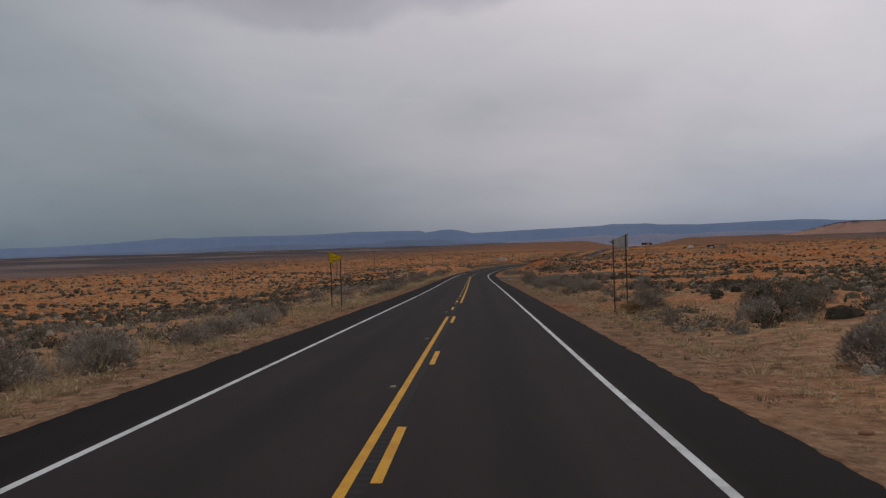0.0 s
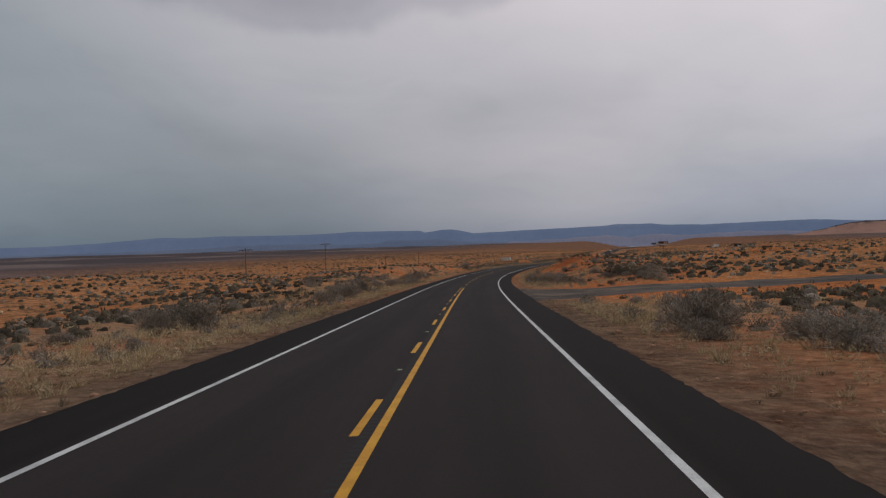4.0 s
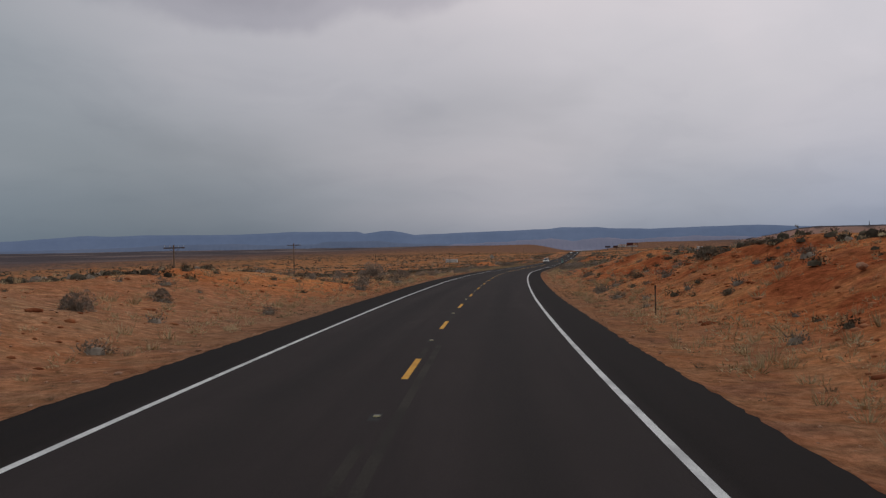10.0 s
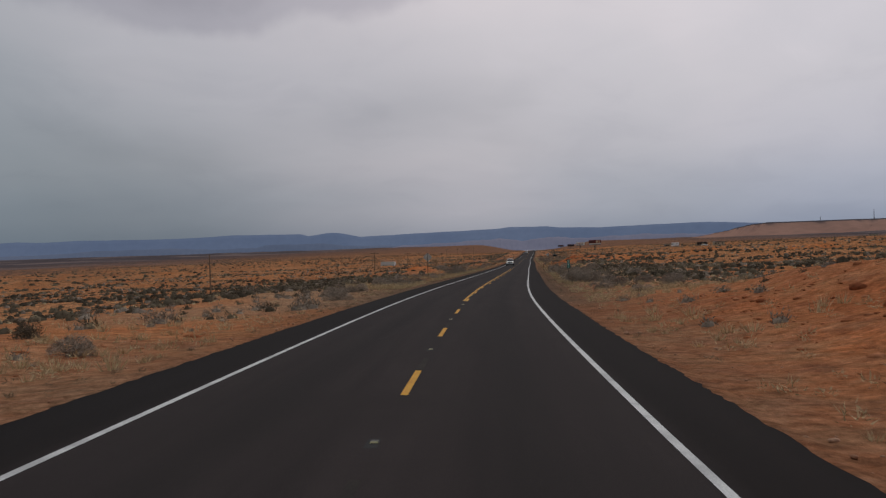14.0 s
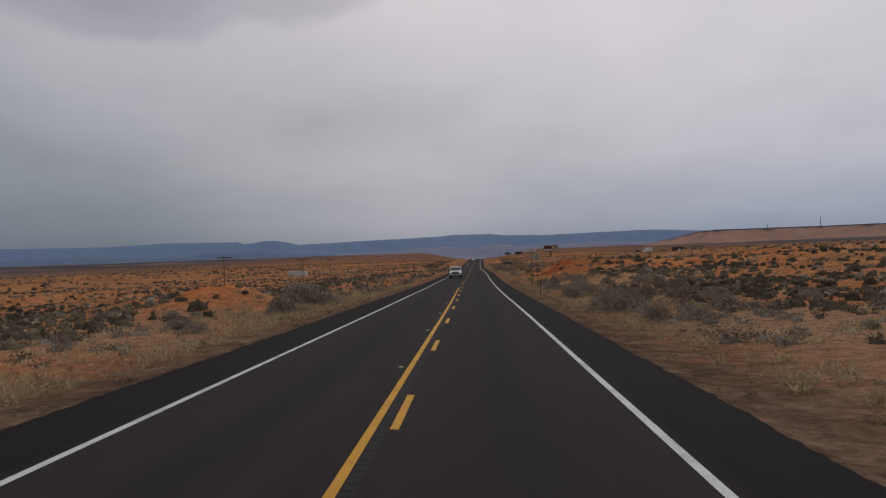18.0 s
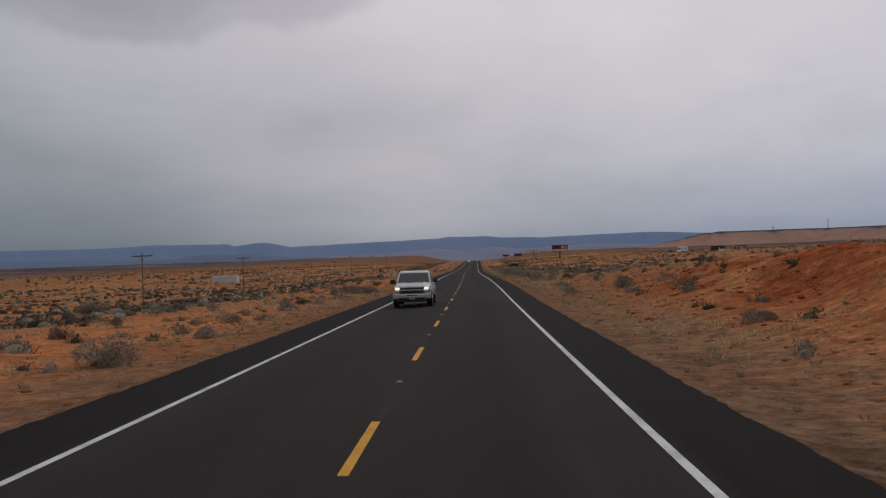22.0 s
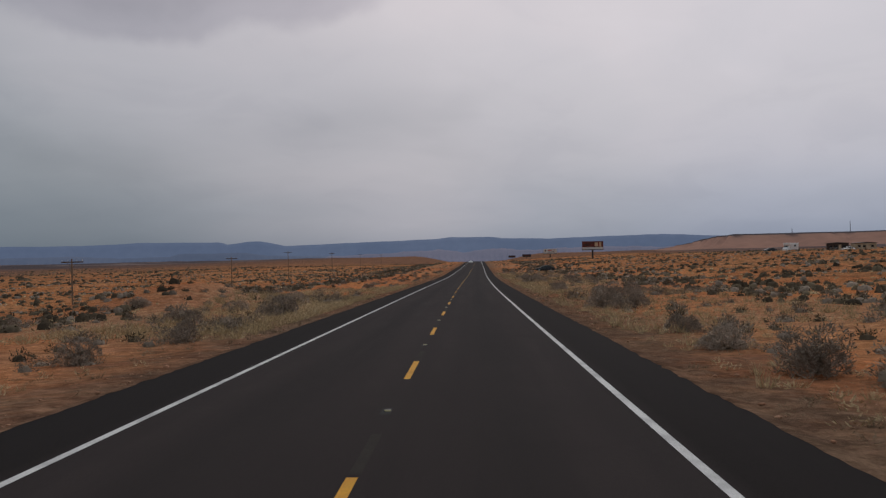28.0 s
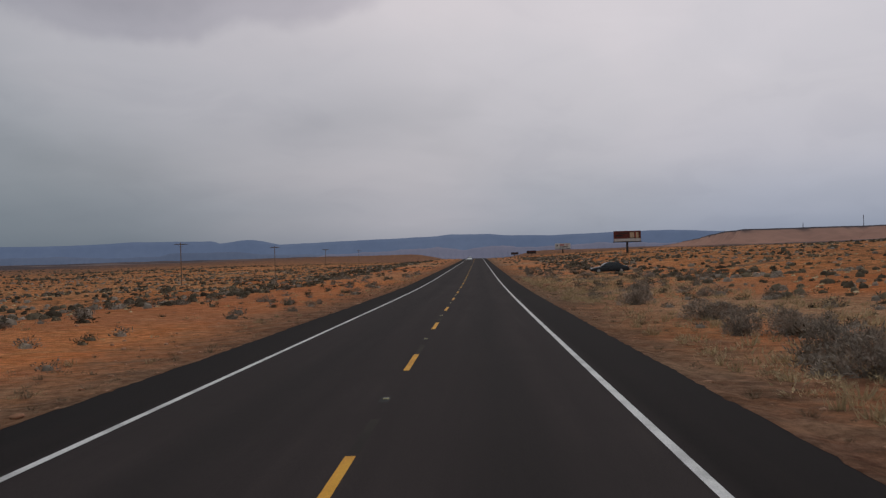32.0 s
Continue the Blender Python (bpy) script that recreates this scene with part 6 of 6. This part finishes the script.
def sedan(s, l, turn, paint, label, lamp=CHROME):
    x, y, z = ground_at(s, l)
    ob = thing("sedan", x, y, z + (0.12 if abs(l) < 5 else 0.05), heading_at(s) + turn, label, "car")
    bm = bmesh.new()
    hull(bm, [(-2.3, 0.72, 0.66, 0.32, 0.62), (-2.15, 0.84, 0.76, 0.26, 0.70), (-1.0, 0.89, 0.82, 0.24, 0.88), (1.4, 0.89, 0.82, 0.24, 0.94), (2.1, 0.85, 0.78, 0.3, 0.92), (2.25, 0.76, 0.70, 0.36, 0.84)])
    part("body", bm, paint, ob)
    bm = bmesh.new()
    loft(bm, [[(-w, ya, z_), (w, ya, z_), (w, yb, z_), (-w, yb, z_)] for w, ya, yb, z_ in ((0.80, -1.1, 1.75, 0.86), (0.68, -0.45, 1.15, 1.28), (0.58, -0.15, 0.8, 1.38))])
    part("roof", bm, paint, ob)
    slab(ob, "windscreen", GLASS_DARK, [(-0.72, -1.0, 0.93), (0.72, -1.0, 0.93), (0.62, -0.5, 1.25), (-0.62, -0.5, 1.25)], 0.02)
    slab(ob, "rear_window", GLASS_DARK, [(-0.72, 1.63, 0.93), (0.72, 1.63, 0.93), (0.62, 1.2, 1.25), (-0.62, 1.2, 1.25)], 0.02)
    for sx in (-1, 1):
        slab(ob, "side_window", GLASS_DARK, [(sx * 0.785, -0.85, 0.92), (sx * 0.785, 1.5, 0.92), (sx * 0.69, 1.1, 1.25), (sx * 0.69, -0.4, 1.25)], 0.015)
        bm = bmesh.new()
        box(bm, sx * 0.66, -2.2, 0.6, 0.3, 0.14, 0.12, 0.03)
        part("headlight", bm, lamp, ob)
        bm = bmesh.new()
        box(bm, sx * 0.66, 2.18, 0.74, 0.28, 0.1, 0.13, 0.03)
        part("tail_light", bm, BOARD_RED, ob)
        for yy in (-1.4, 1.35):
            wheel(ob, sx * 0.78, yy, 0.32, 0.21)
    bm = bmesh.new()
    box(bm, 0, -2.28, 0.42, 1.4, 0.1, 0.16, 0.03)
    part("bumper", bm, paint, ob)
    return ob


sedan(1265, -1.85, 0, CAR_WHITE, "white car with lit headlights far along the road", LAMP_CLEAR)
sedan(1003, 17.5, 92, CAR_BLACK, "black sedan waiting on a brown dirt side road")


def motorhome(s, l, turn):
    ob = stand("motorhome", s, l, "white camper truck parked in the desert scrub", "camper", turn)
    bm = bmesh.new()
    box(bm, 0, 0.7, 1.75, 2.3, 4.6, 2.2, 0.12)
    box(bm, 0, -1.9, 2.45, 2.2, 1.3, 0.9, 0.15)
    part("body", bm, CAR_WHITE, ob)
    bm = bmesh.new()
    hull(bm, [(-3.6, 0.85, 0.78, 0.45, 1.0), (-3.4, 0.92, 0.85, 0.4, 1.15), (-2.4, 0.95, 0.88, 0.4, 1.95), (-1.4, 0.95, 0.9, 0.4, 2.1)])
    part("cab", bm, CAR_WHITE, ob)
    slab(ob, "windscreen", GLASS_DARK, [(-0.75, -3.05, 1.45), (0.75, -3.05, 1.45), (0.7, -2.55, 1.95), (-0.7, -2.55, 1.95)], 0.03)
    for sx in (-1, 1):
        slab(ob, "side_window", GLASS_DARK, [(sx * 1.155, 0.2, 1.7), (sx * 1.155, 1.4, 1.7), (sx * 1.155, 1.4, 2.3), (sx * 1.155, 0.2, 2.3)], 0.01)
        for yy in (-2.5, 1.6):
            wheel(ob, sx * 0.95, yy, 0.37, 0.24)
    return ob


motorhome(1103, 105, 48)
sedan(1112, 127, 75, CAR_WHITE, "white car parked beside a low brown trailer home")
sedan(1104, 98.5, 80, CAR_BLACK, "dark car parked beside the white camper")


def trailer_home(s, l, turn, length, wall, label):
    ob = stand("trailer_home", s, l, label, "trailer home", turn)
    bm = bmesh.new()
    box(bm, 0, 0, 1.6, length, 3.6, 2.5, 0.06)
    part("wall", bm, wall, ob)
    bm = bmesh.new()
    prism(bm, [(-length / 2 - 0.2, 2.85), (length / 2 + 0.2, 2.85), (length / 2 + 0.2, 2.95), (0, 3.25), (-length / 2 - 0.2, 2.95)], 4.0)
    part("roof", bm, STEEL_DARK, ob)
    bm = bmesh.new()
    box(bm, 0, 0, 0.1, length - 0.1, 3.4, 0.9)
    part("skirt", bm, STEEL_DARK, ob)
    for k in (-0.34, -0.1, 0.3):
        bm = bmesh.new()
        box(bm, k * length, -1.81, 1.75, 1.0, 0.06, 0.8, 0.01)
        w = part("window", bm, GLASS_DARK, ob)
        bm = bmesh.new()
        box(bm, k * length, -1.83, 1.3, 1.15, 0.08, 0.07, 0.01)
        part("sill", bm, BOARD_WHITE, w)
    bm = bmesh.new()
    box(bm, 0.1 * length, -1.81, 1.4, 0.85, 0.06, 1.95, 0.01)
    part("door", bm, BOARD_CREAM, ob)
    return ob


WALL_BROWN = material("brown_siding", [(0.3, (0.05, 0.035, 0.03)), (0.7, (0.085, 0.06, 0.05))], 0.8, 20, 0.15, 0.8)
WALL_TAN = material("tan_siding", [(0.3, (0.36, 0.29, 0.20)), (0.7, (0.45, 0.37, 0.27))], 0.8, 20, 0.12, 0.8)
trailer_home(1122, 127, 15, 7, WALL_BROWN, "low dark brown trailer home in the scrub")
trailer_home(1135, 141, -10, 8, WALL_TAN, "low tan house in the scrub")
trailer_home(2000, 540, 0, 14, WALL_TAN, "pale house far out on the rising plain")


def water_tank(s, l):
    """A pale low tank-like hull lying in the scrub."""
    ob = stand("storage_trailer", s, l, "pale grey storage trailer half hidden by brush", "trailer", 8)
    bm = bmesh.new()
    box(bm, 0, 0, 1.35, 7.4, 2.4, 2.1, 0.1)
    part("body", bm, BOARD_WHITE, ob)
    for k in range(12):
        bm = bmesh.new()
        box(bm, -3.4 + k * 0.62, -1.205, 1.35, 0.06, 0.03, 1.9)
        part("rib", bm, GALV, ob)
    bm = bmesh.new()
    box(bm, 0, 0, 0.15, 7.0, 1.2, 0.5)
    part("chassis", bm, STEEL_DARK, ob)
    return ob


water_tank(897, -70)


def antenna(s, l, base_z, height):
    x, y = plan(s, l)
    ob = thing("radio_mast", float(x), float(y), base_z, 0, "thin lattice radio mast on the mesa's rim", "mast")
    for a in range(3):
        t = a * 2.094
        bm = bmesh.new()
        tube(bm, (1.0 * math.cos(t), 1.0 * math.sin(t), -3), (0.5 * math.cos(t), 0.5 * math.sin(t), height), 0.35, 0.25, 5)
        part("leg", bm, STEEL_DARK, ob)
    for k in range(10):
        bm = bmesh.new()
        bmesh.ops.create_cone(bm, cap_ends=True, segments=3, radius1=1.0, radius2=1.0, depth=0.3, matrix=Matrix.Translation((0, 0, 1 + k * height / 10.5)))
        part("brace", bm, STEEL_DARK, ob)
    return ob


antenna(3775, 1133, 43.0, 31)
antenna(3810, 966, 43.0, 13)


# ---- stones and litter ----
def stone_mesh(seed):
    r = random.Random(seed)
    bm = bmesh.new()
    bmesh.ops.create_icosphere(bm, subdivisions=2, radius=0.5)
    o = Vector((r.uniform(0, 50), r.uniform(0, 50), r.uniform(0, 50)))
    for v in bm.verts:
        v.co *= 1 + 0.35 * noise.noise(v.co * 1.8 + o) + 0.15 * noise.noise(v.co * 5 + o)
        v.co.z *= 0.7
    me = bpy.data.meshes.new("boulder")
    bm.to_mesh(me)
    bm.free()
    me.materials.append(ROCK)
    return me


STONES = [stone_mesh(k) for k in range(4)]
stone_rng = random.Random(12)
for s_, l_, d_ in ((399, 12.4, 0.7), (402, 13.6, 0.9), (405, 14.5, 0.6), (396, 15, 0.5), (640, 14, 0.7), (655, 15, 0.9), (662, 13, 0.8), (668, 16, 1.0), (671, 14.5, 0.7), (676, 15.5, 0.8), (310, 14, 0.5), (330, 12, 0.4), (345, 13, 0.5), (270, -15, 0.5)):
    x, y, z = ground_at(s_, l_)
    ob = new("boulder", STONES[stone_rng.randrange(4)])
    ob.matrix_world = pose(x, y, z + 0.1 * d_, 0, 0, stone_rng.uniform(0, 360)) @ Matrix.Diagonal((d_, d_ * 0.8, d_ * 0.8, 1))
    tagged(ob, "pale red sandstone boulder on the cut bank", "rock", "sandstone boulders")

pebble_rng = np.random.default_rng(31)
ico = bmesh.new()
bmesh.ops.create_icosphere(ico, subdivisions=1, radius=0.5)
ico_v = np.array([v.co[:] for v in ico.verts]) * [1, 1, 0.6]
ico.verts.index_update()
ico_f = np.array([[v.index for v in f.verts] for f in ico.faces])
ico.free()
ps = pebble_rng.uniform(0, 1000, 6000)
pl = (5.5 + pebble_rng.exponential(2.6, 6000)) * np.where(pebble_rng.uniform(0, 1, 6000) < 0.5, -1, 1)
scatter("stones", "small red and grey stones on the sand", ROCK, [ico_v, ico_v * [1.3, 0.8, 0.8]], [ico_f, ico_f], ps, pl, 0.03 + pebble_rng.exponential(0.045, 6000), np.ones(6000), 32, -0.1)

EARTH = material("red_earth_clods", [(0.3, (0.26, 0.085, 0.040)), (0.5, (0.40, 0.145, 0.066)), (0.7, (0.52, 0.23, 0.12))], 0.3, 8, 0.3, 1.0, random_tint=0.4, bump=0, spec=0.0, island=True)
for lo_, hi_, near_, wide_, count_ in ((232, 432, 8.5, 5.5, 2600), (612, 705, 8.0, 5.5, 1700), (240, 420, -8.0, -6.0, 1300), (620, 780, -7.0, -8.0, 1300)):
    cs = pebble_rng.uniform(lo_, hi_, count_)
    cl = near_ + wide_ * np.abs(pebble_rng.normal(size=count_))
    scatter("clods", "crumbled red earth clods on the cut bank", EARTH, [ico_v, ico_v * [1.4, 0.8, 0.7]], [ico_f, ico_f], cs, cl, 0.06 + pebble_rng.exponential(0.09, count_), np.ones(count_) * 0.8, int(lo_), 0.0)

LITTER = material("white_plastic", [(0.3, (0.6, 0.6, 0.62)), (0.7, (0.75, 0.75, 0.77))], 4, 30, 0.1, 0.4, bump=0)
crumple = bmesh.new()
bmesh.ops.create_grid(crumple, x_segments=6, y_segments=4, size=0.5)
for v in crumple.verts:
    v.co = Vector((v.co.x * 0.40, v.co.y * 0.26, 0.06 + 0.10 * noise.noise(v.co * 3.1)))
bmesh.ops.solidify(crumple, geom=crumple.faces[:], thickness=0.012)
sheet = part("crumpled_cardboard", crumple, LITTER)
sx_, sy_, sz_ = ground_at(105, 7.2)
sheet.matrix_world = pose(sx_, sy_, sz_ + 0.06, 14, 8, 35)
tagged(sheet, "crumpled pale cardboard lying beside grey brush", "litter", "roadside litter")
for s_, l_ in ((546, 9.0), (559, 7.6), (571, 8.6), (843, -8.0), (850, 9.5), (735, 10.4), (903, 10.3), (282, -13)):
    x, y, z = ground_at(s_, l_)
    bm = bmesh.new()
    bmesh.ops.create_cone(bm, cap_ends=True, segments=10, radius1=0.05, radius2=0.05, depth=0.16, matrix=Matrix.Rotation(radians(90), 4, "X"))
    bmesh.ops.create_cone(bm, cap_ends=True, segments=10, radius1=0.05, radius2=0.015, depth=0.06, matrix=Matrix.Translation((0, -0.11, 0)) @ Matrix.Rotation(radians(90), 4, "X"))
    ob = part("plastic_bottle", bm, LITTER)
    ob.matrix_world = pose(x, y, z + 0.05, 0, 0, stone_rng.uniform(0, 360))
    tagged(ob, "crushed white plastic bottle lying in the verge", "bottle", "roadside litter")
